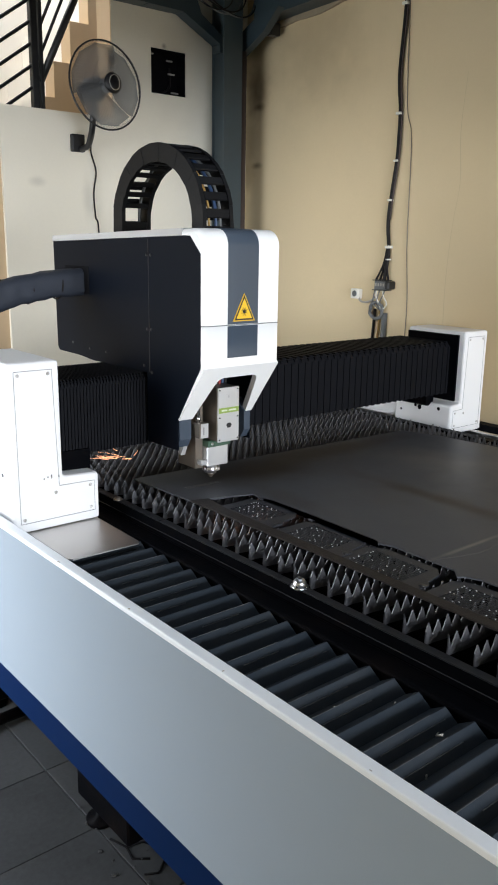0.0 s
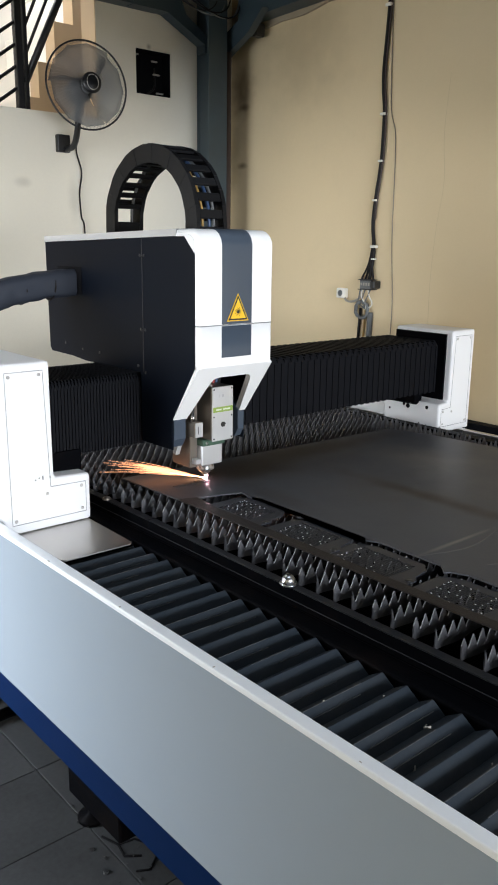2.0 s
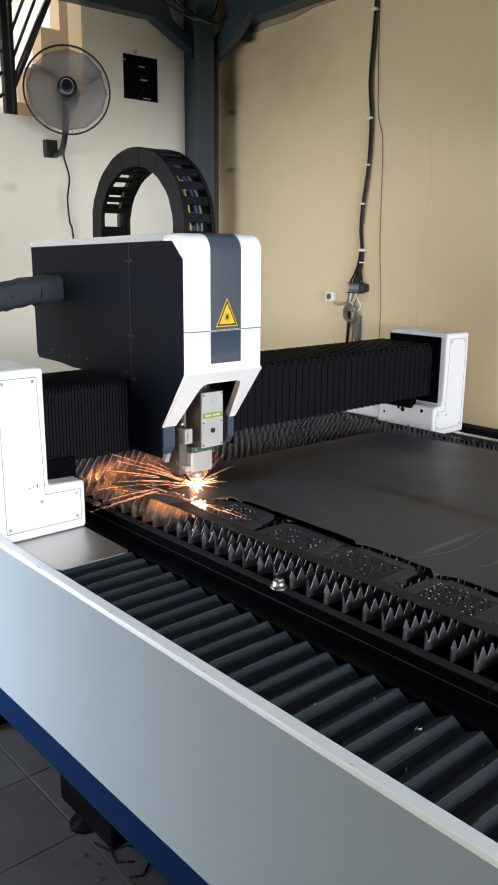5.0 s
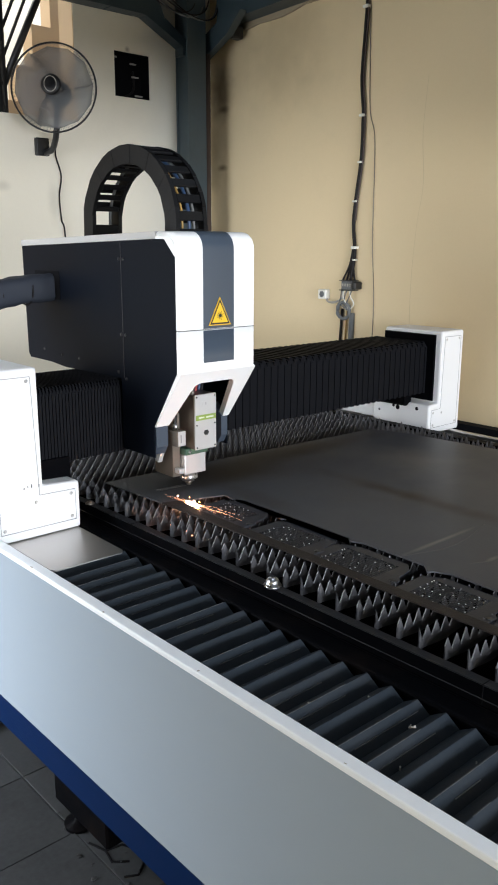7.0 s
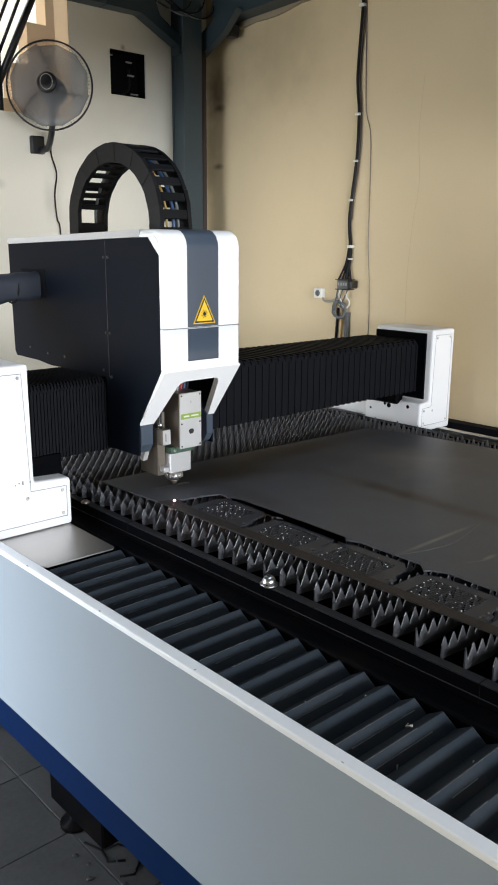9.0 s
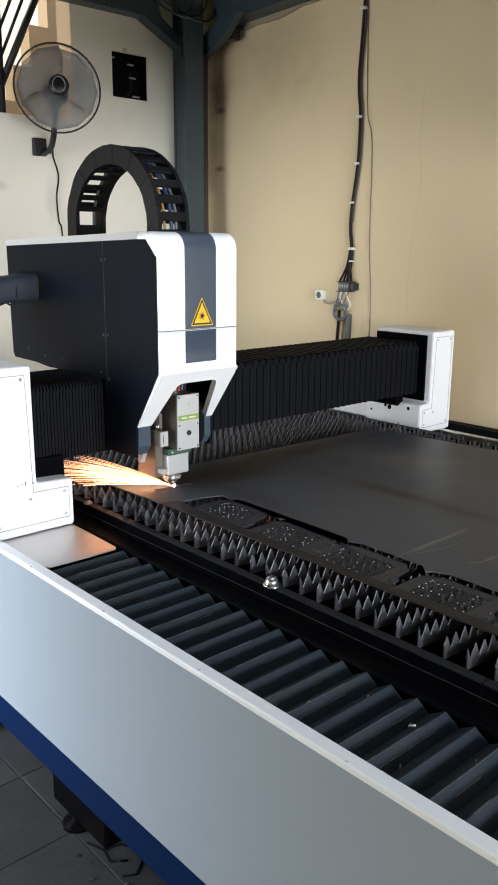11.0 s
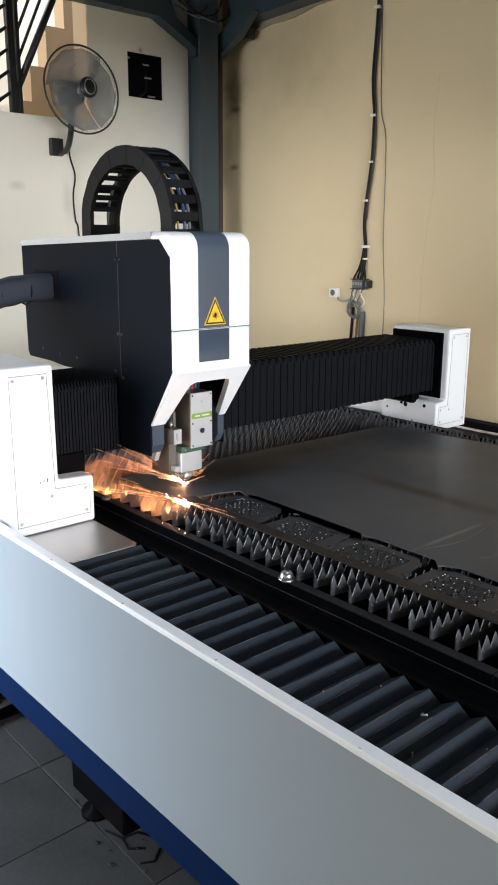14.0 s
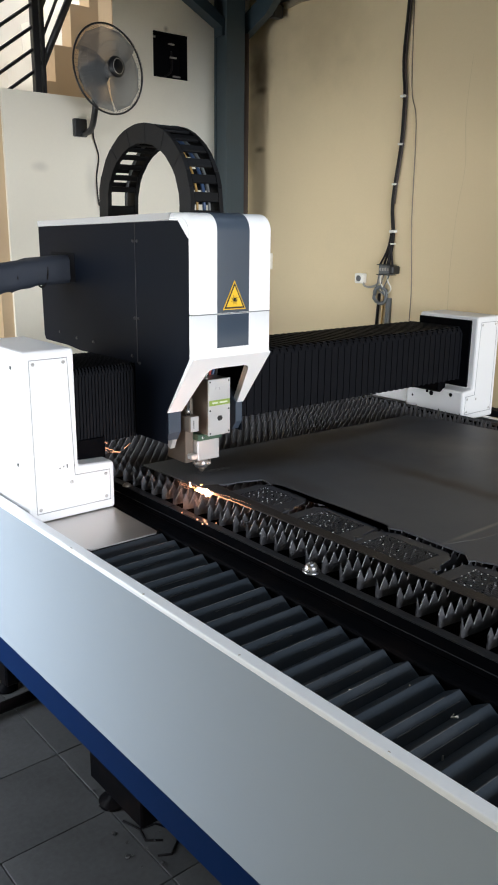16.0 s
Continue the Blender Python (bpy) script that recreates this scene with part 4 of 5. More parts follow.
part("leg_end", bm_prism([(lowy + 0.002, lowz), (lowy + 0.002, 1.10), (lowy + 0.02, 1.072), (lowy + 0.05, 1.072), (lowy + 0.05, lowz + 0.04)], "x", HX + 0.004, HX + 0.048), STRIPE, head, "slate grey leg end")
part("leg_end", bm_prism([(lowy + 0.002, lowz), (lowy + 0.002, 1.10), (lowy + 0.02, 1.072), (lowy + 0.05, 1.072), (lowy + 0.05, lowz + 0.04)], "x", HX + HW - 0.03, HX + HW - 0.004), STRIPE, head, "slate grey leg end")
part("foot_hook", bm_prism([(lowy + 0.02, 1.085), (lowy + 0.06, 1.085), (lowy + 0.055, 1.042), (lowy + 0.04, 1.038)], "x", HX + 0.034, HX + 0.050), SHELLTOP, head, "bent white tab below the leg")
side = [(2.883, 1.713), (2.878, 1.320), (2.865, 1.304), (2.70, 1.302), (2.60, 1.294), (2.235, 1.298), (2.235, 1.064), (2.06, 1.066), (lowy + 0.006, lowz), (HY + 0.0175, 1.345), (HY + 0.0175, 1.688), (HY + 0.066, 1.735)]
for x0 in (HX - 0.0012, HX + HW - 0.0038):
    sp = part("side_panel", bm_prism(side, "x", x0, x0 + 0.005), BLACKP, head, "black sheet-metal side panel")
    xo = x0 - 0.001 if x0 < 1.5 else x0 + 0.006
    for y, z in ((2.205, 1.675), (2.228, 1.675), (2.205, 1.44), (2.228, 1.44), (2.25, 1.318), (2.50, 1.335), (2.62, 1.335), (2.75, 1.345), (2.205, 1.30)):
        part("screw", bm_lathe([(0.0, -0.0015), (0.005, -0.0015), (0.005, 0.002), (0.0, 0.002)], (xo, y, z), "x", 10), INK, sp)
    part("panel_joint", bm_box(xo - 0.0006, xo + 0.001, 2.2165, 2.2185, 1.30, 1.728), INK, sp)
part("lid", bm_prism([(HY + 0.1105, 1.7355), (HY + 0.1105, 1.757), (2.885, 1.734), (2.888, 1.729), (2.888, 1.7135)], "x", HX - 0.0016, HX + HW + 0.0016), SHELLTOP, head, "light grey top lid sloping to the back")
part("back", bm_box(HX + 0.007, HX + HW - 0.007, 2.872, 2.88, 1.326, 1.712), BLACKP, head)
part("bottom", bm_box(HX + 0.007, HX + HW - 0.007, 2.24, 2.872, 1.318, 1.325), BLACKP, head)
part("carriage", bm_box(HX + 0.007, HX + HW - 0.007, 2.215, 2.234, 1.07, 1.722), BLACKFRAME, head)
part("entry_frame", bm_prism([(2.612, 1.530), (2.612, 1.628), (2.79, 1.628), (2.79, 1.530)], "x", HX - 0.0024, HX - 0.0013), VOID, head, "dark cable entry in the side panel")
# warning sign
cx, zb, zt, hw = 1.5585, 1.484, 1.568, 0.0425
sign_y = HY - 0.0035


def tri(scale, y0, y1):
    cz = zb + (zt - zb) / 3
    return bm_prism([(cx - hw * scale, cz + (zb - cz) * scale), (cx + hw * scale, cz + (zb - cz) * scale), (cx, cz + (zt - cz) * scale)], "y", y0, y1)


sign = part("warning_sign", tri(1.0, sign_y, HY - 0.0016), YELLOW, head, "yellow triangular laser warning sign")
part("border", tri(0.90, sign_y - 0.0004, sign_y), INK, sign)
part("field", tri(0.72, sign_y - 0.0008, sign_y - 0.0004), YELLOW, sign)
burst = bm_lathe([(0.0, -0.0012), (0.0055, -0.0012), (0.0055, -0.0008), (0.0, -0.0008)], (cx, sign_y, 1.5125), "y", 14)
for k in range(16):
    a = 2 * math.pi * k / 16
    r = 0.0145 if k % 2 else 0.011
    bm_tube([(cx + 0.004 * math.cos(a), sign_y - 0.001, 1.5125 + 0.004 * math.sin(a)), (cx + r * math.cos(a), sign_y - 0.001, 1.5125 + r * math.sin(a))], 0.0006, 4, burst)
part("burst", burst, INK, sign, "black starburst symbol")

# ---- cutting head with nozzle ----
cut = thing("laser_cutter", "aluminium laser cutting head with copper nozzle tip", "cutting head")
part("body", bm_box(1.523, 1.608, 2.004, 2.16, 1.085, 1.262, 0.003), ALUDARK, cut, "brown-grey metal body")
plate = part("front_plate", bm_box(1.5225, 1.6085, 1.998, 2.0035, 1.084, 1.263, 0.0015), ALU, cut, "light aluminium front plate")
for x in (1.529, 1.602):
    for z in (1.092, 1.165, 1.255):
        part("screw", bm_lathe([(0.0, -0.001), (0.003, -0.001), (0.003, 0.001), (0.0, 0.001)], (x, 1.998, z), "y", 8), INK, plate)
part("label_band", bm_box(1.5255, 1.6055, 1.9965, 1.9979, 1.180, 1.197), GREEN, plate, "green label band with unreadable print")
for k, w in enumerate((0.022, 0.03)):
    x = 1.536 + 0.029 * k
    part("print", bm_box(x, x + w, 1.9960, 1.9964, 1.186, 1.191), PALE, plate)
part("badge", bm_box(1.551, 1.580, 1.9972, 1.9979, 1.226, 1.240), ALU, plate)
part("print", bm_box(1.563, 1.567, 1.9966, 1.9971, 1.229, 1.237), SEAMLINE, plate)
part("window", bm_prism([(1.556, 1.139), (1.561, 1.146), (1.572, 1.146), (1.577, 1.139), (1.572, 1.130), (1.561, 1.130)], "y", 1.9965, 1.9979), INK, plate, "dark oval sight glass")
part("adapter", bm_box(1.508, 1.600, 2.030, 2.14, 1.063, 1.0845, 0.002), DGREEN, cut, "dark green sensor plate")
part("adapter_screw", bm_lathe([(0.0, -0.002), (0.005, -0.002), (0.005, 0.001), (0.0, 0.001)], (1.524, 2.030, 1.074), "y", 12), STAINLESS, cut)
part("lower_box", bm_box(1.509, 1.596, 2.038, 2.13, 0.995, 1.0625, 0.004, 2), ALU, cut, "light grey lower housing")
part("nozzle_holder", bm_lathe([(0.0, 0.964), (0.022, 0.964), (0.027, 0.972), (0.027, 0.985), (0.023, 0.988), (0.023, 0.995), (0.0, 0.995)], (1.5535, 2.077, 0), "z", 24), CHROME, cut, "knurled chrome nozzle holder")
knurl = bmesh.new()
for k in range(14):
    a = 2 * math.pi * k / 14
    x, y = 1.5535 + 0.027 * math.cos(a), 2.077 + 0.027 * math.sin(a)
    bm_box(x - 0.002, x + 0.002, y - 0.002, y + 0.002, 0.9725, 0.9845, bm=knurl)
part("knurl", knurl, STAINLESS, cut)
part("nozzle_tip", bm_lathe([(0.0, 0.947), (0.005, 0.947), (0.013, 0.958), (0.013, 0.964), (0.0, 0.964)], (1.5535, 2.077, 0), "z", 20), ALUDARK, cut, "tapered copper nozzle tip")
mod = part("side_module", bm_box(1.466, 1.50, 2.02, 2.10, 1.100, 1.150, 0.002), ALUDARK, cut, "small metal side module")
part("face", bm_box(1.470, 1.4985, 2.0175, 2.0195, 1.102, 1.149), ALU, mod)
part("print", bm_box(1.479, 1.481, 2.0165, 2.0174, 1.112, 1.138), INK, mod)
part("connector", bm_lathe([(0.0, 1.150), (0.008, 1.150), (0.008, 1.166), (0.0055, 1.168), (0.0055, 1.20), (0.0, 1.20)], (1.482, 2.05, 0), "z", 14), CHROME, mod)
part("bracket_plate", bm_box(1.478, 1.508, 2.06, 2.16, 0.99, 1.20, 0.002), ALUDARK, cut)
part("sensor_block", bm_box(1.484, 1.506, 2.035, 2.06, 1.005, 1.022, 0.002), ALU, cut)
part("sensor_block", bm_box(1.597, 1.606, 2.05, 2.08, 1.068, 1.08, 0.001), ALU, cut)
for x, m, r in ((1.530, CHROME, 0.006), (1.546, STAINLESS, 0.007), (1.565, CHROME, 0.008), (1.583, CABLERED, 0.005), (1.60, CABLEBLUE, 0.005), (1.615, CABLEBLACK, 0.006), (1.505, CABLEBLACK, 0.006)):
    part("hose", bm_tube(spline([(x, 2.05 + (x - 1.5) * 0.3, 1.255), (x + 0.004, 2.05 + (x - 1.5) * 0.3, 1.30), (x + 0.002, 2.09, 1.38), (x, 2.12, 1.46)]), r, 8), m, cut)

# ---- cable chain arching over the cover ----
chain = thing("cable_chain", "black nylon cable chain arching over the machine head", "cable chain")
CX0, CX1 = 1.462, 1.578
links = []
# centre line: far leg up, over, near leg down
cy, rz, ry, zc = 2.262, 0.214, 0.236, 1.778
for k in range(5):
    links.append((cy + ry, 1.40 + 0.075 * k + 0.0))
for k in range(1, 15):
    a = math.pi * k / 15
    links.append((cy + ry * math.cos(a), zc + rz * math.sin(a)))
for k in range(3):
    links.append((cy - ry, 1.775 - 0.05 * k))
for k, ((y0, z0), (y1, z1)) in enumerate(zip(links, links[1:])):
    nudge = 0.0012 * (k % 2)
    if max(z0, z1) < 1.74:
        continue
    d = Vector((0, y1 - y0, z1 - z0))
    ln = d.length
    d.normalize()
    nrm = Vector((0, -d.z, d.y))
    mid = Vector((0, (y0 + y1) / 2, (z0 + z1) / 2))

    def placed(bm, mid=mid, d=d, nrm=nrm):
        for v in bm.verts:
            v.co = Vector((v.co.x, 0, 0)) + mid + d * v.co.y + nrm * v.co.z
        return bm

    lug = [(-ln * 0.60, -0.025), (-ln * 0.60, 0.025), (-ln * 0.50, 0.0285), (ln * 0.50, 0.0285), (ln * 0.60, 0.025), (ln * 0.60, -0.025), (ln * 0.50, -0.0285), (-ln * 0.50, -0.0285)]
    lk = part("link", placed(bm_prism(lug, "x", CX0 - nudge, CX0 + 0.014 - nudge)), CHAINP, chain)
    part("side_plate", placed(bm_prism(lug, "x", CX1 - 0.014 + nudge, CX1 + nudge)), CHAINP, lk)
    w = ln * (0.29 if y1 < cy else 0.19)
    part("crossbar", placed(bm_box(CX0 + 0.014, CX1 - 0.014, -w, w, 0.020, 0.028, 0.002)), CHAINP, lk)
    part("crossbar", placed(bm_box(CX0 + 0.014, CX1 - 0.014, -w, w, -0.028, -0.020, 0.002)), CHAINP, lk)
inner = [Vector((0, y, z)) for y, z in links]
for x, m, r in ((1.505, CABLEYELL, 0.004), (1.530, CABLEBLUE, 0.006), (1.548, GREYBOX, 0.005)):
    part("cable", bm_tube([p + Vector((x, 0, 0)) for p in inner if p.z > 1.7 and (p.y < cy or x > 1.54)], r, 6), m, chain)
# sleeved cable leaving the side of the cover
sleeve = thing("sleeved_cable", "navy wrapped cable sleeve leaving the machine head", "cable sleeve")
arm = bm_tube(spline([(1.416, 2.690, 1.574), (1.25, 2.69, 1.557), (1.10, 2.68, 1.528), (0.98, 2.66, 1.47), (0.90, 2.62, 1.38), (0.87, 2.58, 1.22), (0.87, 2.56, 1.0)], 10), 0.047, 16)
SPINE = spline([(1.416, 2.690, 1.574), (1.25, 2.69, 1.557), (1.10, 2.68, 1.528), (0.98, 2.66, 1.47), (0.90, 2.62, 1.38), (0.87, 2.58, 1.22), (0.87, 2.56, 1.0)], 10)
for v in arm.verts:
    c = min(SPINE, key=lambda q: (q - v.co).length)
    d = v.co - c
    flat = max(abs(d.y), math.hypot(d.x, d.z))
    v.co = c + d * min(1.22, (d.length / max(flat, 0.001)) ** 0.8)
    v.co += 0.006 * noise.noise_vector(v.co * 22)
part("sleeve", arm, SLEEVE, sleeve)
for k in range(3):
    x = 1.32 - 0.11 * k
    part("tie", bm_tube([(x + 0.004 * math.sin(a), 2.69 + 0.049 * math.cos(a), 1.560 - 0.012 * k + 0.049 * math.sin(a)) for a in (2 * math.pi * i / 16 for i in range(17))], 0.0035, 5), CABLEBLACK, sleeve)

# ---- sparks: streaks thrown from the cut; at rest they sit in the added closed box ----
TIP = Vector((1.5535, 2.077, 0.944))
LEFT = Vector((-0.77, 0.64, 0))
AWAY = Vector((0.64, 0.77, 0))


def streaks(seed, count, aim, spread, reach, thick, start=(0.0, 0.4), drop=0.1, least=0.015):
    r = random.Random(seed)
    bm = bmesh.new()
    for _ in range(count):
        d = (Vector(aim) + Vector((r.gauss(0, 1), r.gauss(0, 1), r.gauss(0, 0.6))) * spread).normalized()
        if d.z < least:
            d.z = least + 0.1 * r.random()
        s = reach * r.uniform(*start)
        e = min(reach * 1.2, s + reach * (0.15 + 0.6 * r.random() ** 1.5))
        pts = []
        for i in range(4):
            q = s + (e - s) * i / 3
            pts.append(d * q - Vector((0, 0, drop * q * q)))
        bm_tube(pts, thick * (0.5 + 0.8 * r.random()), 4, bm, end_radius=thick * 0.25)
    return bm


def lump(seed, size, count, spread):
    r = random.Random(seed)
    bm = bmesh.new()
    for _ in range(count):
        own = bmesh.new()
        bmesh.ops.create_icosphere(own, subdivisions=1, radius=size * (0.5 + 0.7 * r.random()))
        off = Vector([r.gauss(0, s) for s in spread])
        for v in own.verts:
            v.co = v.co * (1 + 0.3 * noise.noise(v.co * 90)) + off
        merge(bm, own)
    return bm


def stream(seed, count, across, along, small=1.0):
    """Molten drops running down between the slats, under the teeth."""
    r = random.Random(seed)
    bm = bmesh.new()
    for _ in range(count):
        f = r.random()
        own = bmesh.new()
        bmesh.ops.create_icosphere(own, subdivisions=1, radius=small * (0.0035 + 0.003 * r.random()))
        off = Vector((r.uniform(*across) - 0.035 * f, along[0] + (along[1] - along[0]) * f, -0.057 - 0.016 * r.random()))
        for v in own.verts:
            v.co = v.co + off
        merge(bm, own)
    return bm


def dribble(seed, count, spread):
    """Short bright splashes lying along the cut edge."""
    r = random.Random(seed)
    bm = bmesh.new()
    for _ in range(count):
        c = Vector((r.gauss(0, spread[0]), r.gauss(0, spread[1]), r.gauss(0, 0.002)))
        d = Vector((0.3 * r.gauss(0, 1), r.gauss(0, 1), 0.25 * r.gauss(0, 1))).normalized() * (0.004 + 0.012 * r.random())
        bm_tube([c - d, c, c + d], 0.0006 + 0.0009 * r.random(), 5, bm, end_radius=0.0003)
    return bm


def embers(seed, count):
    """Hot drops that landed on the near slats and the rim."""
    r = random.Random(seed)
    bm = bmesh.new()
    for _ in range(count):
        own = bmesh.new()
        bmesh.ops.create_icosphere(own, subdivisions=1, radius=0.0016 + 0.0016 * r.random())
        off = Vector((-0.08 - 0.05 * r.random(), r.gauss(-0.15, 0.07), -0.030 - 0.012 * r.random()))
        for v in own.verts:
            v.co = v.co + off
        merge(bm, own)
    return bm


def spray(name, label, pieces):
    s = thing(name, label, "sparks", "cutting sparks")
    for pname, bm, mat in pieces:
        ob = part(pname, bm, mat, s)
        if pname != "flash":
            tagged(ob, kind="stuff")
    return s


UP = Vector((0, 0, 1))
jet = spray("spark_jet", "flat jet of yellow sparks from a pierce", [
    ("streak_spray", streaks(1, 300, LEFT + UP * 0.26, 0.095, 0.42, 0.0009, (0.0, 0.4), 0.3), SPARK),
    ("core", streaks(2, 130, LEFT + UP * 0.20, 0.07, 0.36, 0.0015, (0.0, 0.2), 0.2), SPARKHOT),
    ("flash", lump(3, 0.006, 6, (0.004, 0.004, 0.006)), ARC)])
small_jet = spray("thin_spark_jet", "thin jet of orange sparks with a pink pierce flash", [
    ("streak_spray", streaks(21, 100, LEFT + UP * 0.17, 0.065, 0.31, 0.0006, (0.05, 0.5), 0.25), SPARK),
    ("core", streaks(22, 30, LEFT + UP * 0.13, 0.035, 0.15, 0.0010, (0.0, 0.1), 0.2), SPARKHOT),
    ("flash", lump(23, 0.0045, 6, (0.003, 0.003, 0.007)), ARC)])
fountain = spray("spark_burst", "fan of orange sparks bursting from the cut", [
    ("streak_spray", streaks(5, 26, LEFT * 0.9 + UP * 0.46, 0.16, 0.36, 0.00036, (0.0, 0.35), 0.25, 0.06), SPARK),
    ("streak_spray", streaks(6, 16, -LEFT * 0.7 + UP * 0.6 + AWAY * 0.2, 0.25, 0.17, 0.00036, (0.0, 0.35), 0.5), SPARK),
    ("core", streaks(25, 22, LEFT * 0.6 + UP * 0.45, 0.30, 0.13, 0.0006, (0.0, 0.2), 0.3), SPARKHOT),
    ("flash", lump(7, 0.0055, 8, (0.009, 0.009, 0.002)), MOLTEN)])
bloom = spray("spark_bloom", "round bloom of white-hot sparks over the cut", [
    ("streak_spray", streaks(31, 46, UP * 0.55, 0.62, 0.17, 0.0005, (0.0, 0.35), 0.5), SPARK),
    ("core", streaks(32, 60, UP * 0.42, 0.62, 0.10, 0.0008, (0.0, 0.2), 0.4), SPARKHOT),
    ("streak_spray", streaks(33, 26, LEFT * 0.8 + UP * 0.30, 0.22, 0.34, 0.0005, (0.1, 0.5), 0.3), SPARK),
    ("flash", lump(34, 0.008, 9, (0.010, 0.010, 0.003)), MOLTEN)])
edge_fire = spray("edge_splashes", "bright molten splashes along the cut edge of the sheet", [
    ("slag", dribble(8, 24, (0.008, 0.026)), MOLTEN),
    ("slag", lump(28, 0.0042, 5, (0.006, 0.009, 0.0012)), MOLTEN),
    ("drops", lump(9, 0.0030, 6, (0.03, 0.05, 0.003)), MOLTENDIM),
    ("streak_spray", streaks(13, 12, Vector((0.10, -1, 0.06)), 0.09, 0.22, 0.00036, (0.05, 0.7), 0.25), SPARK),
    ("streak_spray", streaks(14, 10, Vector((-0.3, 1, 0.10)), 0.18, 0.10, 0.0003, (0.0, 0.6), 0.3), SPARK),
    ("embers", embers(44, 4), SPARK)])
glow = spray("molten_glow", "amber molten stream glowing between the slats below the sheet", [
    ("stream", stream(11, 40, (0.0, 0.12), (-0.02, 0.56)), STREAM),
    ("stream", stream(15, 40, (0.10, 0.36), (0.30, 0.66), 0.85), STREAMRED),
    ("streak_spray", streaks(10, 12, LEFT * 0.8 + AWAY * 0.5 + UP * 0.10, 0.10, 0.26, 0.0003, (0.3, 0.7), 0.2), SPARK)])
pierce = spray("pierce_spot", "small pink laser pierce spot at the sheet edge", [
    ("flash", lump(41, 0.0042, 3, (0.002, 0.002, 0.002)), ARC)])
flare = spray("pierce_flare", "blinding white pierce flare at the cut edge", [
    ("flash", lump(42, 0.0085, 7, (0.006, 0.008, 0.004)), ARC),
    ("streak_spray", streaks(43, 24, LEFT * 0.8 + UP * 0.2, 0.30, 0.18, 0.0004, (0.0, 0.5), 0.3), SPARK)])
flyers = spray("stray_sparks", "few stray orange sparks flying over the slats", [
    ("streak_spray", streaks(12, 22, LEFT + UP * 0.10, 0.35, 0.12, 0.0008, (0.0, 1.0), 0.4), SPARK)])

# ---- floor tiles ----
floor = thing("floor", "dirty grey square floor tiles with dark grout", "floor", kind="structure")
part("screed", bm_box(-3.1, WX, -3.4, 5.6, -0.05, -0.012), GROUT, floor)
TW = 0.342
tile_me = [mesh_of("tile", bm_box(0.0015, TW - 0.0015, 0.0015, TW - 0.0015, -0.0115, 0.0 - 0.0008 * k, 0.0015), TILE) for k in range(3)]
far = bmesh.new()
rng = random.Random(6)
for i in range(-11, 7):
    for j in range(-15, 11):
        x, y = 0.972 + i * TW, 1.870 + j * TW
        if x < -3.09 or x + TW > WX or y < -3.39 or y + TW > 5.6:
            continue
        if -6 <= i <= 2 and -4 <= j <= 5:
            ob = new("tile", tile_me[rng.randrange(3)])
            ob.parent = floor
            ob.matrix_basis = pose(x, y, 0)
        else:
            bm_box(x + 0.0015, x + TW - 0.0015, y + 0.0015, y + TW - 0.0015, -0.0115, -0.0005, bm=far)
tagged(part("far_tiles", far, TILE, floor), kind="stuff")
for pts in ([(0.98, 1.80), (1.00, 1.74), (0.99, 1.69), (1.03, 1.66)], [(1.0, 1.74), (1.05, 1.73), (1.07, 1.69)], [(0.985, 1.62), (1.02, 1.60), (1.06, 1.63)]):
    part("crack", bm_tube([(x, y, 0.0) for x, y in pts], 0.004, 5), VOID, floor, "dark crack in a broken tile")
rubble = bmesh.new()
rng = random.Random(15)
for k in range(18):
    own = bmesh.new()
    bmesh.ops.create_icosphere(own, subdivisions=1, radius=0.003 + 0.007 * rng.random() ** 2)
    cx0, cy0 = (0.96, 1.86) if k < 8 else (1.0, 1.66)
    at = Vector((cx0 + rng.gauss(0, 0.035), cy0 + rng.gauss(0, 0.05), 0.004))
    for v in own.verts:
        v.co = Vector((v.co.x, v.co.y, v.co.z * 0.4)) * (1 + 0.5 * noise.noise(v.co * 70 + at * 9)) + at
    merge(rubble, own)
tagged(solid("rubble", rubble, TILE, "small grey mortar crumbs on the floor by the machine foot", "rubble"), kind="stuff")
solid("floor_bar", bm_tube([(0.72, 2.53, 0.03), (1.10, 2.55, 0.03)], 0.022, 8), BLACKFRAME, "black bar lying on the floor under the machine", "bar")


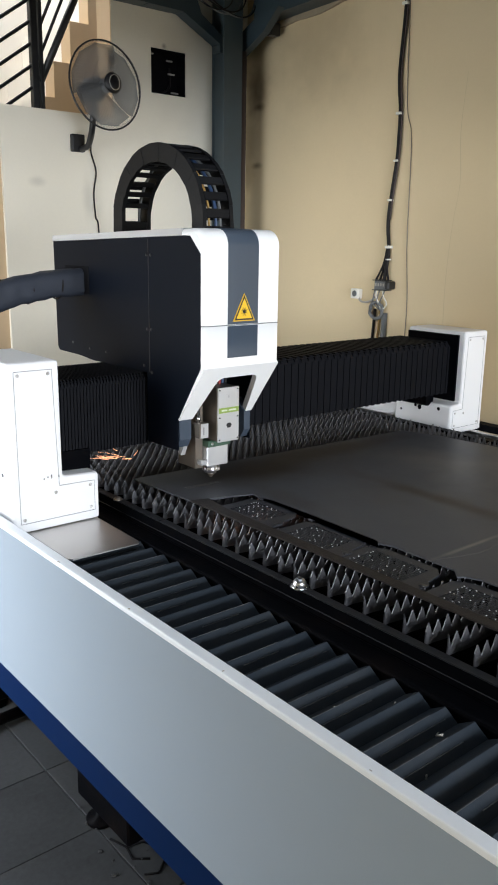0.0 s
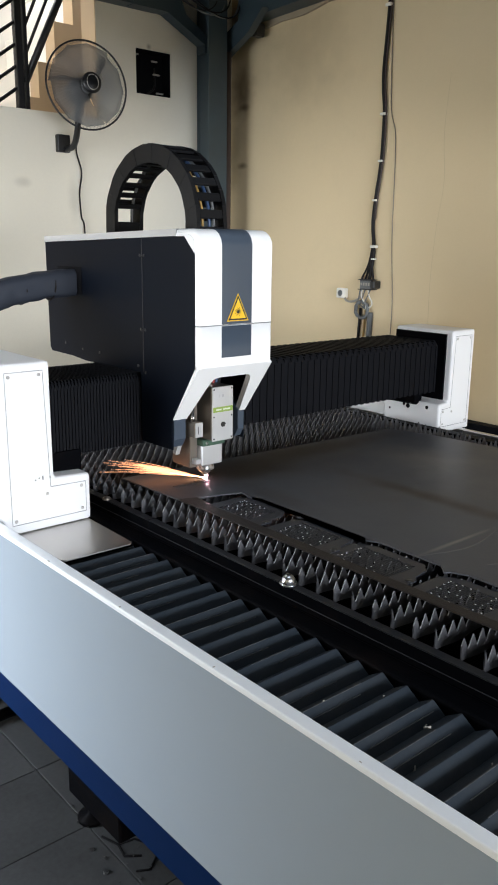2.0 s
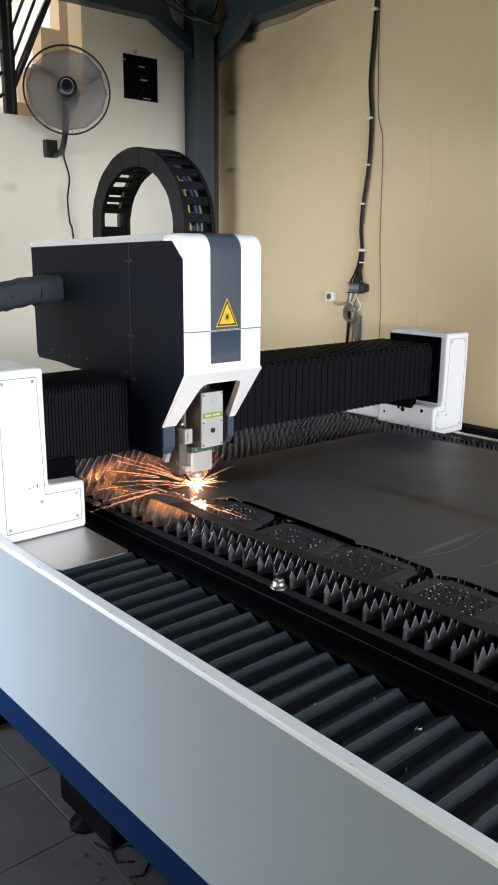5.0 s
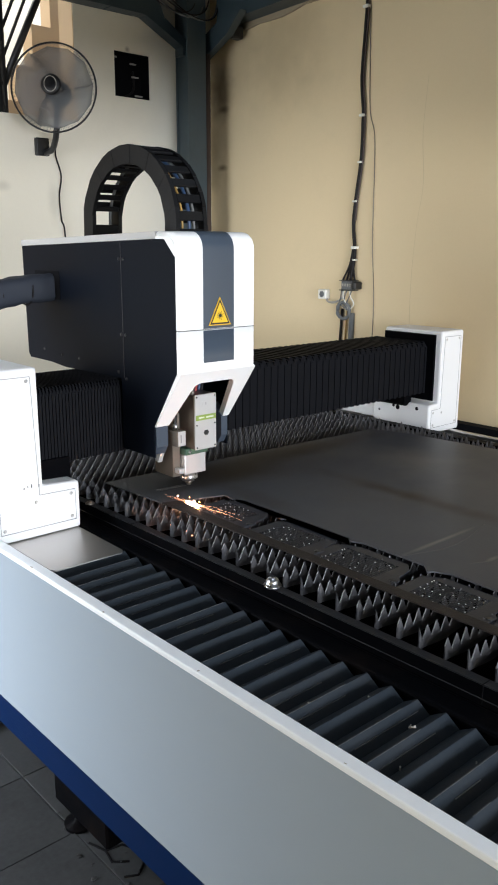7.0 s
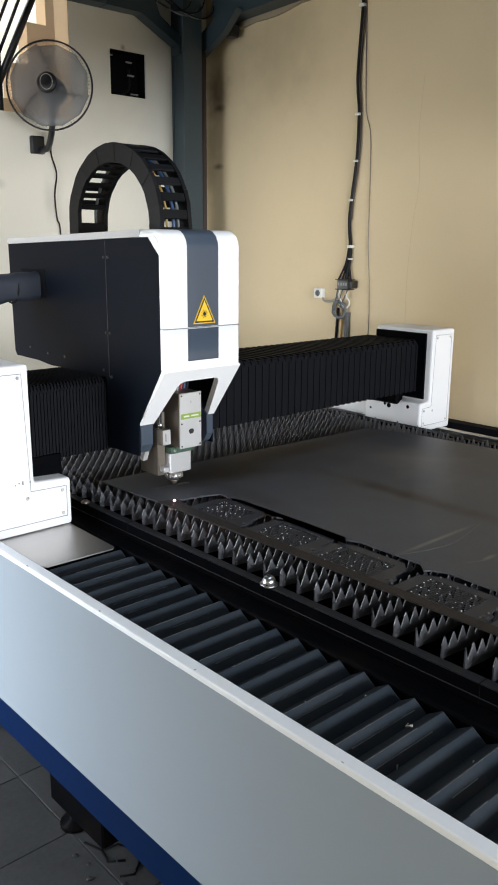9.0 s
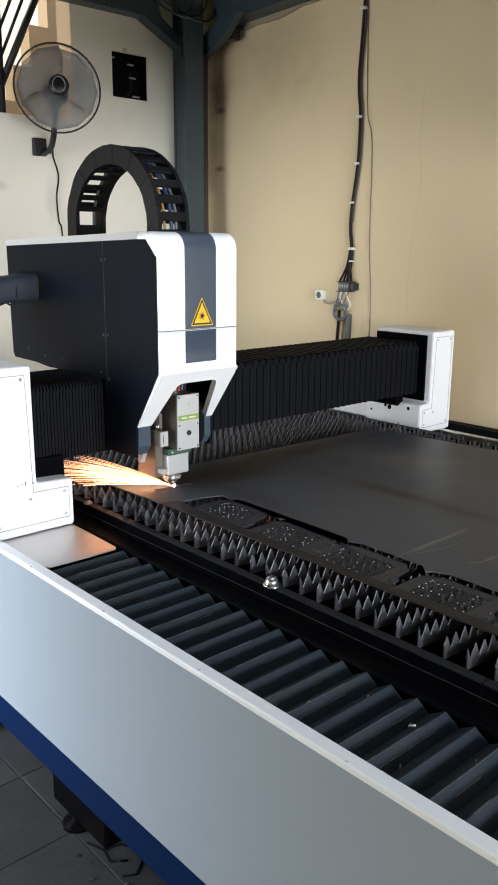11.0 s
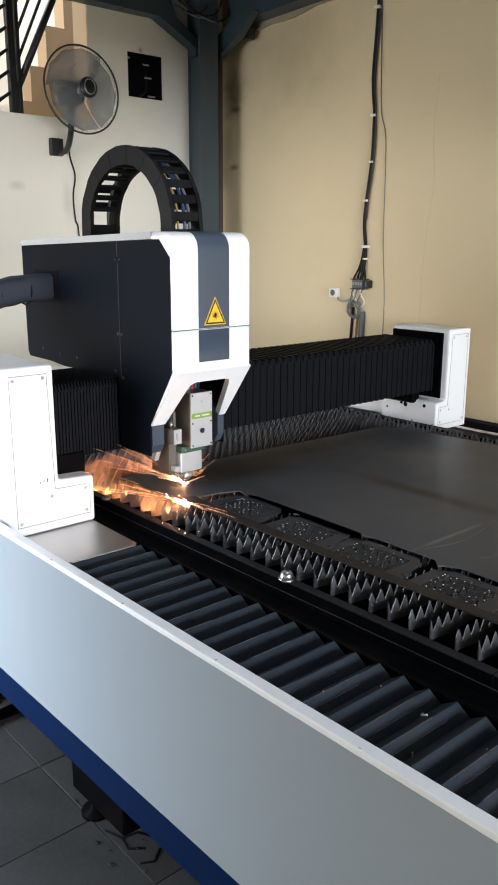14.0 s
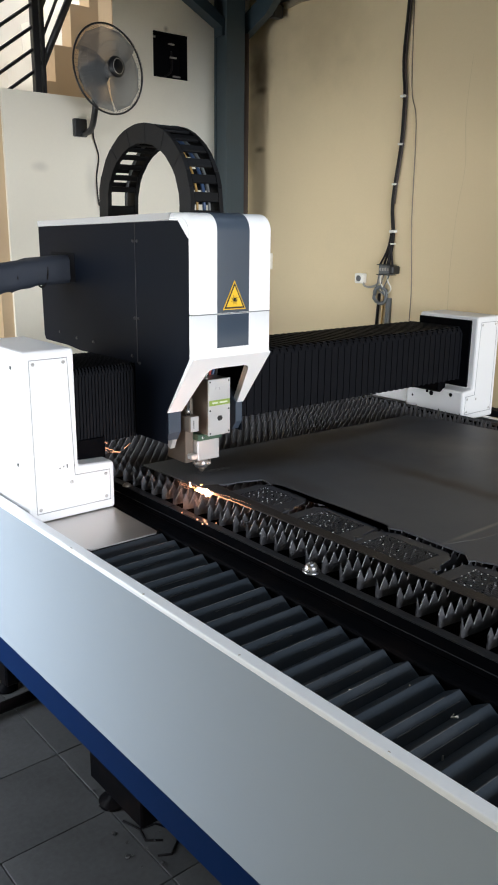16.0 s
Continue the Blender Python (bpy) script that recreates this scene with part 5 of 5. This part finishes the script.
# ---- what moves ----
def motions():
    moves = (
        (0.0, 0.0000, -0.0000, 0.0000),
        (0.5, 0.0006, -0.0011, -0.0073),
        (1.0, -0.0273, 0.0053, -0.0072),
        (1.5, 0.0043, 0.0001, -0.0086),
        (2.0, -0.0153, 0.0138, 0.0011),
        (2.5, -0.0152, 0.0116, -0.0074),
        (3.0, -0.0267, 0.0199, -0.0060),
        (3.5, -0.0242, 0.0132, -0.0067),
        (4.0, -0.0318, 0.0024, 0.0038),
        (6.5, -0.0567, -0.0159, 0.0034),
        (7.0, -0.0582, -0.0181, -0.0050),
        (7.5, -0.0318, -0.0228, -0.0059),
        (8.0, -0.0524, -0.0125, -0.0058),
        (8.5, -0.0306, -0.0432, 0.0021),
        (9.0, -0.0306, -0.0418, -0.0060),
        (11.5, -0.0273, -0.0610, -0.0047),
        (12.0, -0.0585, -0.0609, -0.0043),
        (12.5, -0.0280, -0.0654, -0.0065),
        (13.0, -0.0273, -0.0871, 0.0039),
        (13.5, -0.0266, -0.0870, -0.0050),
        (14.0, -0.0427, -0.0814, -0.0027),
        (14.5, -0.0439, -0.0907, -0.0016),
        (15.0, -0.0350, -0.1011, 0.0035),
        (15.5, -0.0389, -0.1024, 0.0015),
        (16.0, -0.0382, -0.1015, -0.0023),
    )

    def tip(t):
        for a, b in zip(moves, moves[1:]):
            if a[0] <= t <= b[0]:
                f = (t - a[0]) / (b[0] - a[0])
                return Vector((a[2] + f * (b[2] - a[2]), a[1] + f * (b[1] - a[1]), 0))
        return Vector((moves[-1][2], moves[-1][1], 0))

    walk(gantry, [(t, pose(0, dy, 0)) for t, dy, dx, dz in moves])
    for ob in (head, chain, sleeve):
        walk(ob, [(t, pose(dx, dy, 0)) for t, dy, dx, dz in moves])
    walk(cut, [(t, pose(dx, dy, dz + 0.003)) for t, dy, dx, dz in moves])

    # the fan swings slowly to and fro while its rotor turns
    home = Matrix.Translation(FANPIVOT)
    swing = ((0, 5), (1.5, -5), (3.5, -17), (5.3, -31), (7, -41), (8.2, -43), (9, -40), (11, -24), (12.5, -9), (14.5, 2), (16, 7))
    walk(fan_head, [(t, home @ pose(0, 0, 0, -4, 0, rz)) for t, rz in swing])
    walk(rotor, [(0.1 * k, pose(0, 0, 0, 0, 73 * k % 360, 0)) for k in range(161)])

    # sprays: (from, to, place relative to the nozzle tip, turn)
    rest = Vector((2.2, 1.1, 0.62))
    low = Vector((-0.105, -0.145, -0.005))

    def play(ob, shows, off):
        rows = []
        for k, (a, b, turn) in enumerate(shows):
            p0, p1 = TIP + tip(a) + off, TIP + tip(b) + off
            if a > 0:
                if not rows:
                    rows.append((0.0, Matrix.Translation(rest)))
                rows.append((a - 0.07, Matrix.Translation(rest)))
            rows.append((a, Matrix.Translation(p0) @ pose(0, 0, 0, 0, 0, turn)))
            rows.append((b, Matrix.Translation(p1) @ pose(0, 0, 0, 0, 0, turn)))
            if b < 15.9:
                rows.append((b + 0.07, Matrix.Translation(rest)))
        if rows[-1][0] < 16:
            rows.append((16.0, Matrix.Translation(rest)))
        walk(ob, rows)

    play(jet, ((4.15, 4.4, 2), (6.42, 6.6, 0), (10.85, 11.0, -2), (13.08, 13.15, 3)), Vector((0, 0, 0)))
    play(small_jet, ((1.95, 2.25, -4), (8.65, 8.75, 4), (12.93, 13.04, 0)), Vector((0, 0, 0)))
    play(bloom, ((1.15, 1.53, 0), (5.0, 5.2, 30), (8.85, 8.95, 40), (9.9, 10.1, 15)), Vector((0, 0, 0)))
    play(fountain, ((0.45, 0.85, 0), (2.75, 3.1, -14), (3.45, 3.65, 0), (7.4, 8.04, 6), (9.3, 9.6, -6), (11.45, 11.8, 8), (12.2, 12.55, -3), (13.65, 14.08, -8), (14.6, 14.75, -14), (15.87, 15.93, -25)), Vector((0, 0, 0)))
    play(edge_fire, ((0.45, 1.54, 0), (2.75, 3.65, 5), (4.7, 5.8, 0), (6.66, 6.74, 0), (6.98, 8.15, 0), (8.85, 8.93, 0), (9.3, 10.45, 3), (11.45, 12.55, -5), (13.28, 13.34, 0), (13.56, 14.8, 4), (15.88, 16.0, 0)), low)
    play(glow, ((0.62, 1.6, 0), (2.75, 3.7, 5), (4.7, 5.8, 0), (6.66, 6.74, 0), (7.1, 8.15, 0), (8.85, 8.93, 0), (9.3, 10.45, 3), (11.6, 12.55, -5), (13.62, 14.8, 4)), low)
    play(pierce, ((8.98, 9.15, 0), (11.43, 11.52, 0)), low)
    play(flare, ((13.42, 13.55, 0),), low)
    play(flyers, ((0.0, 0.12, 0), (3.3, 3.55, 10), (15.9, 16.0, -6)), Vector((-0.15, 0.26, 0.035)))


motions()
